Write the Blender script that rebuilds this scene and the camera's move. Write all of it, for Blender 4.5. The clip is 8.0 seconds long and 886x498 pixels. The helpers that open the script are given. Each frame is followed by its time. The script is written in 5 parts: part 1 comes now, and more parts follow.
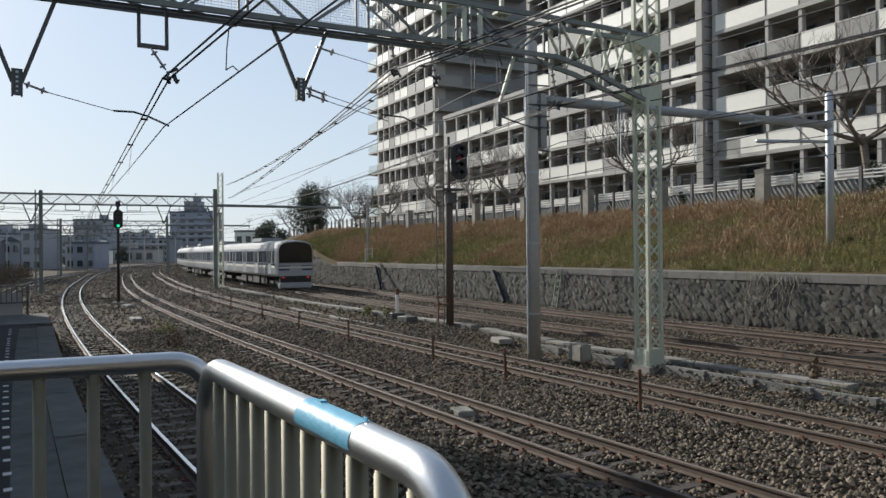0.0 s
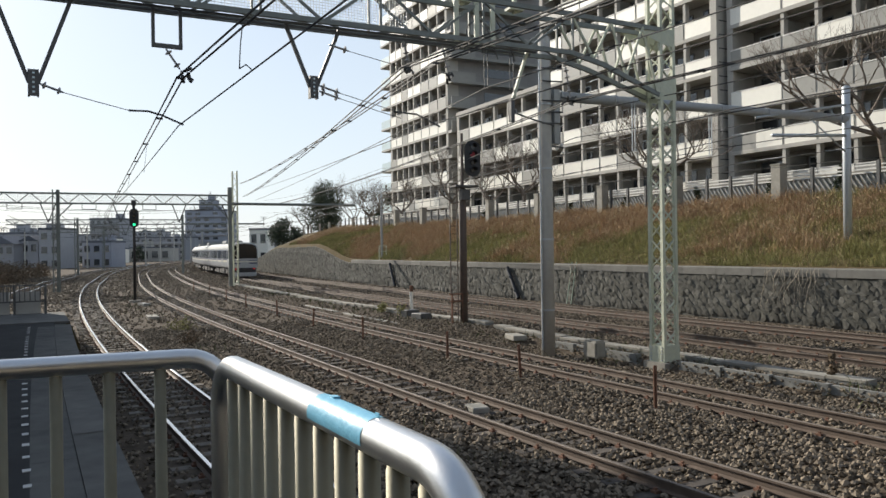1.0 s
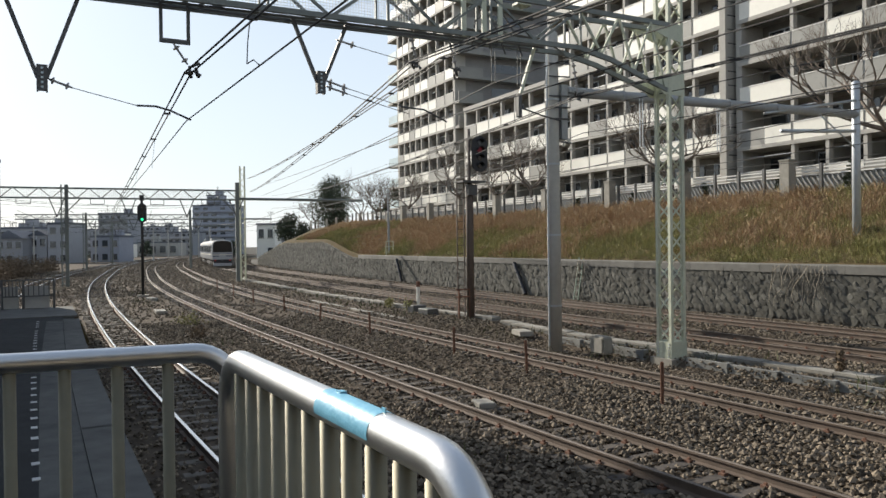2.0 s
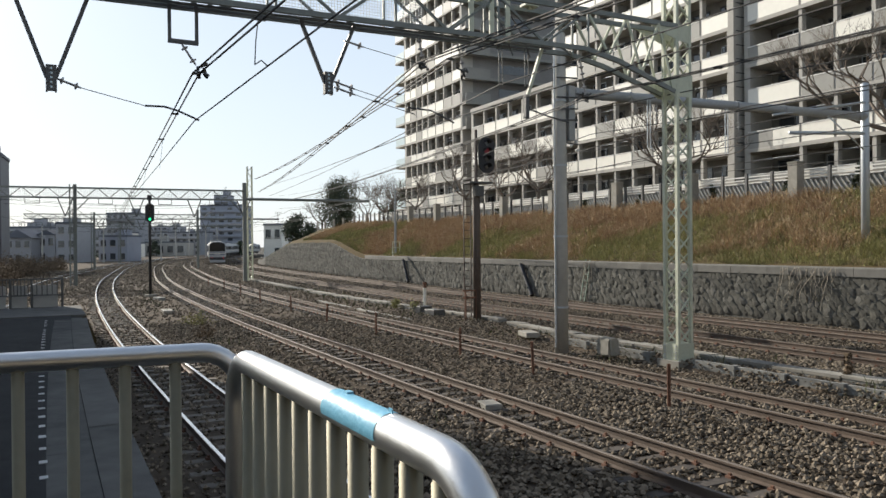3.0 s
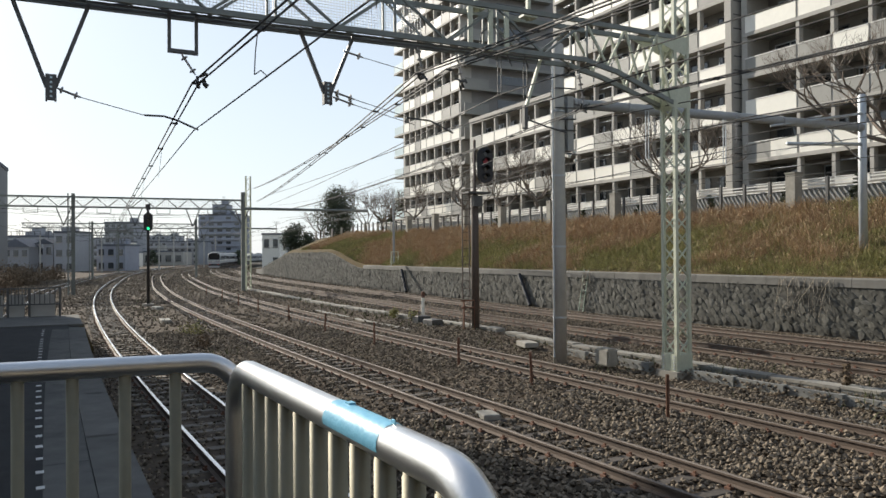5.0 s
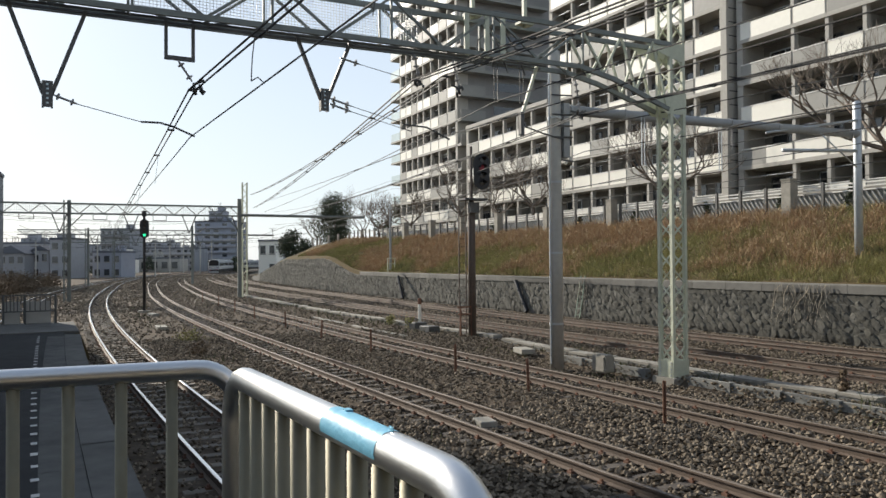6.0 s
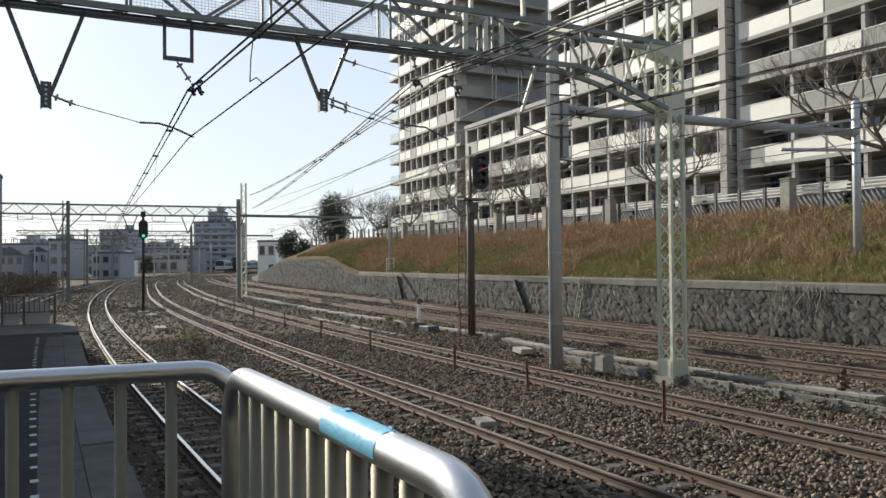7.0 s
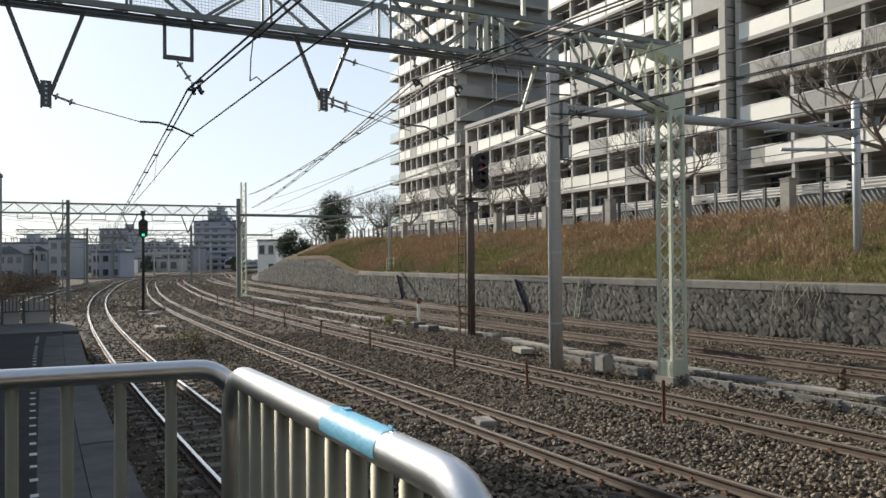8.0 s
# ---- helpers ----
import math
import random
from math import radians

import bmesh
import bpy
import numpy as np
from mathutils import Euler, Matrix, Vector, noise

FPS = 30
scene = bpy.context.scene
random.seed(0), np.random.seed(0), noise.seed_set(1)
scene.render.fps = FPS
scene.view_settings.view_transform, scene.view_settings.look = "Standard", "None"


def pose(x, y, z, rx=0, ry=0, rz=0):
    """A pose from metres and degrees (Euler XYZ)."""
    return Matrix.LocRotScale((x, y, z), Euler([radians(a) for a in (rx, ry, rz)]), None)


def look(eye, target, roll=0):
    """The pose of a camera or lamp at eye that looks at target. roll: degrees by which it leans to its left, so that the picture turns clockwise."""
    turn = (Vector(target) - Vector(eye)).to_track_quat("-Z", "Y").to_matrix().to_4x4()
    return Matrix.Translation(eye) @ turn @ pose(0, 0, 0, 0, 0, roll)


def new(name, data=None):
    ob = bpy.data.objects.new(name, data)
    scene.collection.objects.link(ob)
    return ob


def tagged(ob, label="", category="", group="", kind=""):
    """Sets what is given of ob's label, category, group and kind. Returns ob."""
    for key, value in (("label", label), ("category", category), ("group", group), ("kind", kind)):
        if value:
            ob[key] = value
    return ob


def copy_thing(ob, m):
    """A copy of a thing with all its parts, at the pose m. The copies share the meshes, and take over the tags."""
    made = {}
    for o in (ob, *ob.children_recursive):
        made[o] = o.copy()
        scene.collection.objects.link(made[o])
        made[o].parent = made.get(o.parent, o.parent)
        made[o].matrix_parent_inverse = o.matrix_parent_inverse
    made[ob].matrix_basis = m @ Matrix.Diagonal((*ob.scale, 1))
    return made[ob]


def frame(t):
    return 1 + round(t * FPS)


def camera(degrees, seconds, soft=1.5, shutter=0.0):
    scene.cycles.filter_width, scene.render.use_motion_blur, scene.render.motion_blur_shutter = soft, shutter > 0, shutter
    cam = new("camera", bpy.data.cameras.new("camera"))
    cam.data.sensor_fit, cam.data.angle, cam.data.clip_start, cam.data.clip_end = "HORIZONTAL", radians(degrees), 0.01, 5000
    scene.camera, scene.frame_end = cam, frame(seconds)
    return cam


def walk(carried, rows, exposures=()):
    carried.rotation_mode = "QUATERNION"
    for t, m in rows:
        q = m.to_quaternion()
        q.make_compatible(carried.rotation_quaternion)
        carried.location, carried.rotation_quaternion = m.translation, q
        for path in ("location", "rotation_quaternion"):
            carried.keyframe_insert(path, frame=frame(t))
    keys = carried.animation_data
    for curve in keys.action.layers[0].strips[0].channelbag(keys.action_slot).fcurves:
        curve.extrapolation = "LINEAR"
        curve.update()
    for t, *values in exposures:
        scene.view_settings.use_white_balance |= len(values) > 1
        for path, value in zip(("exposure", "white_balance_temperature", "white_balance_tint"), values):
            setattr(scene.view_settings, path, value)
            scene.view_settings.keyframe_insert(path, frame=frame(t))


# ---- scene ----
cam = camera(60.0, 8.0, soft=1.5)
EYE = 3.02
# seconds, tilt, lean, turn, and the small sway of the camera sideways and up
ROWS = [(0.0, .181, .546, .127, -.0007, .0016), (0.5, -.243, .75, .604, .0039, 0), (1.0, -.035, .853, 1.162, .003, 0), (2.5, -.485, .599, 1.911, .003, 0), (3.0, -.295, .504, 2.171, .002, 0),
        (3.5, -.052, .383, 2.065, 0, 0), (4.0, .468, .489, 1.951, -.0017, .0012), (4.5, .272, .425, 2.089, -.003, .001), (6.0, .922, .422, 1.793, -.0055, .0012), (6.5, .776, .649, 1.717, -.0042, .0006),
        (7.0, .924, .553, 1.732, -.0054, .0008), (7.5, .99, .403, 1.724, -.0065, .001), (8.0, .889, .491, 1.724, -.0055, .0005)]
walk(cam, [(t, pose(dx, 0, EYE + dz, 90 + p, r, y)) for t, p, r, y, dx, dz in ROWS], exposures=[(0.0, -.08, 6300, 10), (0.5, .06, 6500, 10), (1.0, .2, 6650, 10), (2.5, .24, 6700, 10), (8.0, .24, 6700, 10)])

# ---- light ----
SUN_LEFT, SUN_UP = 48.0, 25.0
world = bpy.data.worlds.new("world")
scene.world = world
world.use_nodes = True
wn = world.node_tree
sky = wn.nodes.new("ShaderNodeTexSky")
sky.sky_type, sky.sun_disc = "NISHITA", False
sky.sun_elevation, sky.sun_rotation = radians(SUN_UP), radians(-SUN_LEFT)
sky.dust_density, sky.air_density, sky.ozone_density = .6, 1.0, 2.0
# pale haze towards the horizon
wco, wsep, wmap, wmix = (wn.nodes.new("ShaderNode" + k) for k in ("TexCoord", "SeparateXYZ", "MapRange", "MixRGB"))
wn.links.new(wco.outputs["Generated"], wsep.inputs[0])
wn.links.new(wsep.outputs[2], wmap.inputs[0])
wmap.inputs[1].default_value, wmap.inputs[2].default_value = 0.0, .75
wmap.inputs[3].default_value, wmap.inputs[4].default_value = .88, .18
wmix.inputs[2].default_value = (5.3, 5.9, 6.5, 1)
wn.links.new(wmap.outputs[0], wmix.inputs[0])
wn.links.new(sky.outputs[0], wmix.inputs[1])
wn.links.new(wmix.outputs[0], wn.nodes["Background"].inputs[0])
wn.nodes["Background"].inputs[1].default_value = 0.13
sun = new("sun", bpy.data.lights.new("sun", "SUN"))
sun.data.energy, sun.data.angle, sun.data.color = 5.4, radians(0.5), (1, .94, .84)
SUN_DIR = Vector((-math.sin(radians(SUN_LEFT)) * math.cos(radians(SUN_UP)), math.cos(radians(SUN_LEFT)) * math.cos(radians(SUN_UP)), math.sin(radians(SUN_UP))))
sun.matrix_world = look(SUN_DIR * 300, (0, 0, 0))


# ---- materials ----
def mat(name, color, rough=.7, metal=0.0, var=.25, scale=8.0, bump=.2, bscale=60.0, color2=None, rnd=0.0, island=0.0, spec=.5):
    m = bpy.data.materials.new(name)
    m.use_nodes = True
    nt = m.node_tree
    b = nt.nodes["Principled BSDF"]
    b.inputs["Roughness"].default_value, b.inputs["Metallic"].default_value = rough, metal
    b.inputs["Specular IOR Level"].default_value = spec
    co = nt.nodes.new("ShaderNodeTexCoord")
    n1, n2 = nt.nodes.new("ShaderNodeTexNoise"), nt.nodes.new("ShaderNodeTexNoise")
    n1.inputs["Scale"].default_value, n2.inputs["Scale"].default_value = scale * .12, scale
    n1.inputs["Detail"].default_value = n2.inputs["Detail"].default_value = 6
    for n in (n1, n2):
        nt.links.new(co.outputs["Object"], n.inputs["Vector"])
    add = nt.nodes.new("ShaderNodeMath")
    add.operation = "ADD"
    nt.links.new(n1.outputs[0], add.inputs[0])
    nt.links.new(n2.outputs[0], add.inputs[1])
    mul = nt.nodes.new("ShaderNodeMath")
    mul.operation, mul.inputs[1].default_value = "MULTIPLY", .5
    nt.links.new(add.outputs[0], mul.inputs[0])
    last = mul.outputs[0]
    if rnd or island:
        info = nt.nodes.new("ShaderNodeObjectInfo" if rnd else "ShaderNodeNewGeometry")
        k = nt.nodes.new("ShaderNodeMath")
        k.operation, k.inputs[1].default_value = "MULTIPLY_ADD", (rnd or island)
        k.inputs[2].default_value = -.5 * (rnd or island)
        nt.links.new(info.outputs["Random" if rnd else "Random Per Island"], k.inputs[0])
        a2 = nt.nodes.new("ShaderNodeMath")
        a2.operation = "ADD"
        nt.links.new(last, a2.inputs[0])
        nt.links.new(k.outputs[0], a2.inputs[1])
        last = a2.outputs[0]
    ramp = nt.nodes.new("ShaderNodeValToRGB")
    c2 = color2 or [c * (1 - var) for c in color]
    c1 = color if color2 else [min(1, c * (1 + var)) for c in color]
    ramp.color_ramp.elements[0].position, ramp.color_ramp.elements[1].position = .3, .7
    ramp.color_ramp.elements[0].color, ramp.color_ramp.elements[1].color = (*c2, 1), (*c1, 1)
    nt.links.new(last, ramp.inputs[0])
    nt.links.new(ramp.outputs[0], b.inputs["Base Color"])
    if bump:
        n3, bp = nt.nodes.new("ShaderNodeTexNoise"), nt.nodes.new("ShaderNodeBump")
        n3.inputs["Scale"].default_value, bp.inputs["Strength"].default_value = bscale, bump
        n3.inputs["Detail"].default_value = 4
        bp.inputs["Distance"].default_value = .02
        nt.links.new(co.outputs["Object"], n3.inputs["Vector"])
        nt.links.new(n3.outputs[0], bp.inputs["Height"])
        nt.links.new(bp.outputs[0], b.inputs["Normal"])
    return m


def glow(name, color, strength):
    m = bpy.data.materials.new(name)
    m.use_nodes = True
    b = m.node_tree.nodes["Principled BSDF"]
    b.inputs["Base Color"].default_value = (*color, 1)
    b.inputs["Emission Color"].default_value, b.inputs["Emission Strength"].default_value = (*color, 1), strength
    return m


M_BALLAST = mat("ballast", (.092, .072, .053), .95, spec=.1, var=.5, scale=9, bump=.6, bscale=24)
M_STONE = mat("ballast_stone", (.25, .205, .152), .9, spec=.15, color2=(.075, .06, .043), scale=10, island=.9, bump=.3)
M_RAIL = mat("rail_rust", (.11, .08, .06), .75, metal=.1, var=.3, scale=5)
M_RAILTOP = mat("rail_polished", (.62, .60, .58), .22, metal=1, var=.08, scale=30, bump=0)
M_RAILDULL = mat("rail_running_band", (.165, .135, .11), .7, metal=.15, var=.15, scale=30, bump=0)
M_SLEEPER = mat("sleeper_wood", (.07, .058, .048), .9, var=.35, scale=14, rnd=.4)
M_SLEEPERC = mat("sleeper_concrete", (.15, .13, .105), .9, var=.25, scale=14, rnd=.3)
M_CONC = mat("concrete_weathered", (.26, .245, .21), .9, var=.25, scale=5, rnd=.25)
M_CONCDARK = mat("concrete_dark", (.20, .20, .185), .92, var=.3, scale=3)
M_WALL = mat("stone_wall", (.075, .073, .063), .92, var=.35, scale=3, bump=.5, bscale=14)
M_WSTONE = mat("wall_stone", (.15, .145, .128), .94, spec=.15, color2=(.09, .087, .075), scale=7, island=.5, bump=.8, bscale=22)
M_COPING = mat("wall_coping", (.145, .14, .125), .9, var=.25, scale=3, rnd=.25)
M_ASPHALT = mat("platform_asphalt", (.030, .031, .032), .95, spec=.15, var=.35, scale=4, bump=.3, bscale=90)
M_EDGE = mat("platform_edge_concrete", (.14, .137, .126), .9, spec=.2, color2=(.05, .05, .047), scale=3.2, rnd=.12)
M_WORN = mat("worn_asphalt", (.13, .128, .118), .92, spec=.2, color2=(.036, .038, .038), scale=3.2, bump=.3, bscale=90)
M_DASH = mat("white_paint", (.5, .5, .48), .7, var=.1)
# steel darkened and browned for its shaded side and the ballast it mirrors
M_BALUSTER = mat("shaded_stainless_steel", (.27, .25, .18), .6, metal=.45, var=.1, scale=40, bump=.03, bscale=200)
M_STEEL = mat("stainless_steel", (.80, .79, .76), .37, metal=1, var=.06, scale=40, bump=.03, bscale=200)
M_TAPE = mat("blue_tape", (.20, .52, .70), .4, var=.08, scale=30, bump=.1)
M_CREAM = mat("pale_green_paint", (.50, .52, .40), .55, var=.12, scale=12)
M_GREYPAINT = mat("grey_paint", (.30, .31, .31), .55, var=.15, scale=10)
M_POLE = mat("concrete_pole", (.40, .385, .35), .85, var=.12, scale=6)
M_GALV = mat("galvanised_steel", (.45, .48, .50), .5, metal=.4, var=.12, scale=14)
M_DARKIRON = mat("dark_iron", (.09, .09, .088), .55, metal=.2, var=.3, scale=12)
M_TRUSS = mat("truss_grey_green", (.17, .185, .17), .55, metal=.1, var=.2, scale=8)
M_LADDER = mat("ladder_green", (.16, .22, .17), .6, var=.2, scale=12)
M_BROWNPOST = mat("brown_post", (.10, .075, .06), .75, var=.25, scale=10)
M_RUST = mat("rusty_steel", (.16, .08, .05), .85, var=.3, scale=20)
M_WIRE = mat("wire", (.025, .025, .025), .7, bump=0)
M_PORCELAIN = mat("porcelain", (.30, .29, .28), .3, var=.1, bump=0)
M_BLACK = mat("black_paint", (.02, .02, .022), .55, var=.2, bump=0)
M_FACADE = mat("facade_tile", (.39, .372, .335), .8, var=.1, scale=5, bump=.15, bscale=30)
M_WHITEPANEL = mat("white_panel", (.78, .755, .67), .45, var=.05, scale=3, bump=0)
M_GREYPANEL = mat("grey_panel", (.27, .265, .24), .6, var=.08, scale=3, bump=0)
M_HANDRAIL = mat("handrail_white", (.68, .67, .63), .5, var=.06, bump=0)
# tower wall tile, darkened for the shade on its end
M_SHADETILE = mat("shaded_tile", (.23, .22, .21), .7, var=.15, scale=5)
# balcony back wall, with the shade of the recess in its colour
M_RECESS = mat("shaded_recess_wall", (.20, .185, .16), .85, var=.15, scale=3)
M_GLASS = mat("window_glass", (.03, .035, .04), .08, var=.3, scale=2, bump=0, spec=.9)
M_PINK = mat("pink_cloth", (.62, .42, .44), .9, var=.12, scale=6)
M_FROST = mat("frosted_glass", (.55, .66, .68), .3, var=.1, scale=3, bump=0)
M_TRAIN = mat("train_steel", (.36, .37, .38), .35, metal=.6, var=.08, scale=4, bump=0)
M_TRAINWHITE = mat("train_white", (.37, .38, .39), .4, var=.06, scale=3, bump=0)
M_TRAINSTRIPE = mat("train_cream_stripe", (.70, .66, .55), .45, var=.06, bump=0)
M_TRAINNAVY = mat("train_navy_stripe", (.035, .045, .10), .45, var=.1, bump=0)
M_TRAINROOF = mat("train_roof", (.30, .31, .31), .7, var=.2, scale=4)
M_UNDER = mat("underframe", (.045, .042, .04), .8, var=.3, scale=8)
M_GREEN = glow("green_lamp", (.02, .85, .35), 1.4)
M_RED = glow("red_lamp", (.6, .03, .03), .6)
M_CABGLASS = mat("cab_glass", (.012, .013, .016), .12, bump=0, spec=.35)
M_REDDIM = glow("red_lamp_dim", (.2, .02, .03), .1)
M_LENS = mat("dark_lens", (.015, .012, .012), .15, bump=0)
M_BARK = mat("bark", (.15, .12, .095), .9, var=.3, scale=20)
M_SOIL = mat("slope_soil", (.12, .085, .045), .95, spec=.1, var=.4, scale=2, color2=(.07, .058, .026), bump=.8, bscale=10)
M_GRASSDRY = mat("grass_dry", (.44, .30, .185), .9, spec=.15, scale=2.5, color2=(.24, .155, .095), island=.8, bump=0)
M_GRASSPALE = mat("grass_pale", (.56, .45, .28), .9, spec=.15, scale=4, color2=(.38, .28, .16), island=.6, bump=0)
M_GRASSGREEN = mat("grass_green", (.35, .325, .14), .9, spec=.15, scale=2.5, color2=(.17, .165, .066), island=.8, bump=0)
M_WEED = mat("weeds", (.09, .10, .035), .9, scale=2, color2=(.05, .06, .02), island=.8, bump=0)
# leaf colour lightened to put the far trees' haze into it
M_LEAF = mat("evergreen_leaf", (.075, .09, .05), .8, scale=2, color2=(.035, .046, .026), island=.9, bump=0)
M_BUSH = mat("dry_bush", (.22, .165, .115), .9, spec=.1, scale=1, color2=(.10, .075, .05), island=.9, bump=0)
M_TWIG = mat("twig", (.16, .125, .105), .9, var=.2, bump=0)
M_SUBURB = mat("ground_far", (.075, .07, .058), .95, spec=.1, var=.3, scale=.4)
M_HOUSE = mat("house_plaster", (.33, .335, .35), .85, var=.12, scale=1, rnd=.8)
M_HOUSEDARK = mat("house_roof", (.10, .11, .13), .8, var=.2, scale=2, rnd=.5)
M_TOWERBLUE = mat("far_block", (.30, .32, .37), .85, var=.1, scale=1)
M_CREEPER = mat("dry_creeper_stem", (.30, .26, .20), .9, var=.2, bump=0)
M_UNSEEN = mat("unseen_block_cladding", (.20, .175, .14), .7, var=.2, scale=2)
M_SHED = mat("dark_grey_cladding", (.10, .105, .115), .6, var=.1, scale=3)


# ---- geometry helpers ----
HEAD, RADIUS = radians(31.916), 586.7      # heading of the line beside the camera, radius of its right-hand curve
CENTRE = Vector((math.cos(HEAD), math.sin(HEAD), 0)) * RADIUS


def along(s, o, z=0.0):
    """s metres along the line from the camera, o metres to the right of it."""
    a = HEAD - s / RADIUS
    if s > 60:
        k = min(1, max(0, (o - 13) / 4))
        o -= .0072 * (k * (s - 60) ** 1.4 + (1 - k) * max(0, s - 95) ** 1.4) + .035 * k * max(0, s - 195)
    return CENTRE - Vector((math.cos(a), math.sin(a), 0)) * (RADIUS - o) + Vector((0, 0, z))


def frame_at(s, o, z=0.0, turn=0.0):
    """x to the right of the line, y along it."""
    p, d = along(s, o, z), along(s + .5, o) - along(s - .5, o)
    return Matrix.Translation(p) @ Matrix.Rotation(math.atan2(-d.x, d.y) + radians(turn), 4, "Z")


def link(name, bm, material, parent=None, label="", m=None, smooth=False):
    me = bpy.data.meshes.new(name)
    bm.normal_update()
    bm.to_mesh(me)
    bm.free()
    for x in material if isinstance(material, (list, tuple)) else [material]:
        me.materials.append(x)
    if smooth:
        for p in me.polygons:
            p.use_smooth = True
    ob = new(name, me)
    if m is not None:
        ob.matrix_world = m
    if parent is not None:
        ob.parent = parent
    if label:
        ob["label"] = label
    return ob


def part(name, bm, material, parent, label="", smooth=False, m=None):
    ob = link(name, bm, material, parent, label, None, smooth)
    if m is not None:
        ob.matrix_basis = m
    return ob


def thing(name, m, label, category, group="", kind=""):
    ob = new(name)
    ob.empty_display_size = .2
    ob.matrix_world = m
    return tagged(ob, label, category, group, kind)


def box(bm, x0, x1, y0, y1, z0, z1, m=None, mi=0):
    vs = [Vector((x, y, z)) for z in (z0, z1) for y in (y0, y1) for x in (x0, x1)]
    if m is not None:
        vs = [m @ v for v in vs]
    v = [bm.verts.new(p) for p in vs]
    for f in ((0, 2, 3, 1), (4, 5, 7, 6), (0, 1, 5, 4), (2, 6, 7, 3), (0, 4, 6, 2), (1, 3, 7, 5)):
        bm.faces.new([v[i] for i in f]).material_index = mi
    return v


def bar(bm, a, b, w, h=None, n=4, mi=0, r2=None):
    """A bar from a to b: square of w x h (n=4), or round with radius w."""
    a, b = Vector(a), Vector(b)
    d = (b - a)
    if d.length < 1e-6:
        return
    d.normalize()
    up = Vector((0, 0, 1)) if abs(d.z) < .95 else Vector((0, 1, 0))
    x = d.cross(up).normalized()
    y = x.cross(d).normalized()
    rings = []
    for p, k in ((a, 1.0), (b, 1.0 if r2 is None else r2 / w)):
        ring = []
        for i in range(n):
            if n == 4:
                cx, cy = ((-1, -1), (1, -1), (1, 1), (-1, 1))[i]
                ring.append(bm.verts.new(p + x * cx * w / 2 * k + y * cy * (h or w) / 2 * k))
            else:
                t = 2 * math.pi * i / n
                ring.append(bm.verts.new(p + (x * math.cos(t) + y * math.sin(t)) * w * k))
        rings.append(ring)
    for i in range(n):
        bm.faces.new((rings[0][i], rings[0][(i + 1) % n], rings[1][(i + 1) % n], rings[1][i])).material_index = mi
    bm.faces.new(rings[0][::-1]).material_index = mi
    bm.faces.new(rings[1]).material_index = mi


def tube(bm, pts, r, n=8, mi=0):
    """A round tube along a line of points."""
    pts = [Vector(p) for p in pts]
    rings = []
    ref = None
    for i, p in enumerate(pts):
        d = (pts[min(i + 1, len(pts) - 1)] - pts[max(i - 1, 0)]).normalized()
        if ref is None:
            ref = Vector((0, 0, 1)) if abs(d.z) < .9 else Vector((1, 0, 0))
        x = d.cross(ref).normalized()
        y = x.cross(d).normalized()
        ref = y
        rr = r[i] if isinstance(r, (list, tuple)) else r
        rings.append([bm.verts.new(p + (x * math.cos(2 * math.pi * k / n) + y * math.sin(2 * math.pi * k / n)) * rr) for k in range(n)])
    for a, b in zip(rings, rings[1:]):
        for k in range(n):
            bm.faces.new((a[k], a[(k + 1) % n], b[(k + 1) % n], b[k])).material_index = mi
    bm.faces.new(rings[0][::-1]).material_index = mi
    bm.faces.new(rings[-1]).material_index = mi


def lathe(bm, profile, n=12, m=None, mi=0):
    """Rings of (radius, z)."""
    rings = []
    for r, z in profile:
        ring = [Vector((r * math.cos(2 * math.pi * k / n), r * math.sin(2 * math.pi * k / n), z)) for k in range(n)]
        rings.append([bm.verts.new(m @ v if m is not None else v) for v in ring])
    for a, b in zip(rings, rings[1:]):
        for k in range(n):
            bm.faces.new((a[k], a[(k + 1) % n], b[(k + 1) % n], b[k])).material_index = mi
    bm.faces.new(rings[0][::-1]).material_index = mi
    bm.faces.new(rings[-1]).material_index = mi


def sweep(bm, section, stations, place, closed=True, mi=None):
    """Sweep a cross-section of (o, z) along stations s; place(s, o, z) gives the point."""
    rings = [[bm.verts.new(place(s, o, z)) for o, z in section] for s in stations]
    n = len(section)
    for a, b in zip(rings, rings[1:]):
        for k in range(n if closed else n - 1):
            f = bm.faces.new((a[k], b[k], b[(k + 1) % n], a[(k + 1) % n]))
            if mi:
                f.material_index = mi[k]
    if closed:
        bm.faces.new(rings[0])
        bm.faces.new(rings[-1][::-1])


def steps(a, b, d):
    n = max(1, round((b - a) / d))
    return [a + (b - a) * i / n for i in range(n + 1)]


# ---- ground and line ----
TRACKS = {"a": 3.15, "b": 8.01, "c": 12.36, "d": 19.68, "e": 23.97}
GAUGE = 1.132
BED = -.17
FAR = 330.0


def noise2(x, y, k):
    return noise.noise(Vector((x * k, y * k, .37)))


def ditch(s, o):
    """How far the strip between the masts and the middle track lies below the ballast."""
    if s > 26:
        return 0.0
    return .2 * min(1, max(0, (o - 13.6) / .7)) * min(1, max(0, (15.75 - o) / .15)) * min(1, (26 - s) / 6)


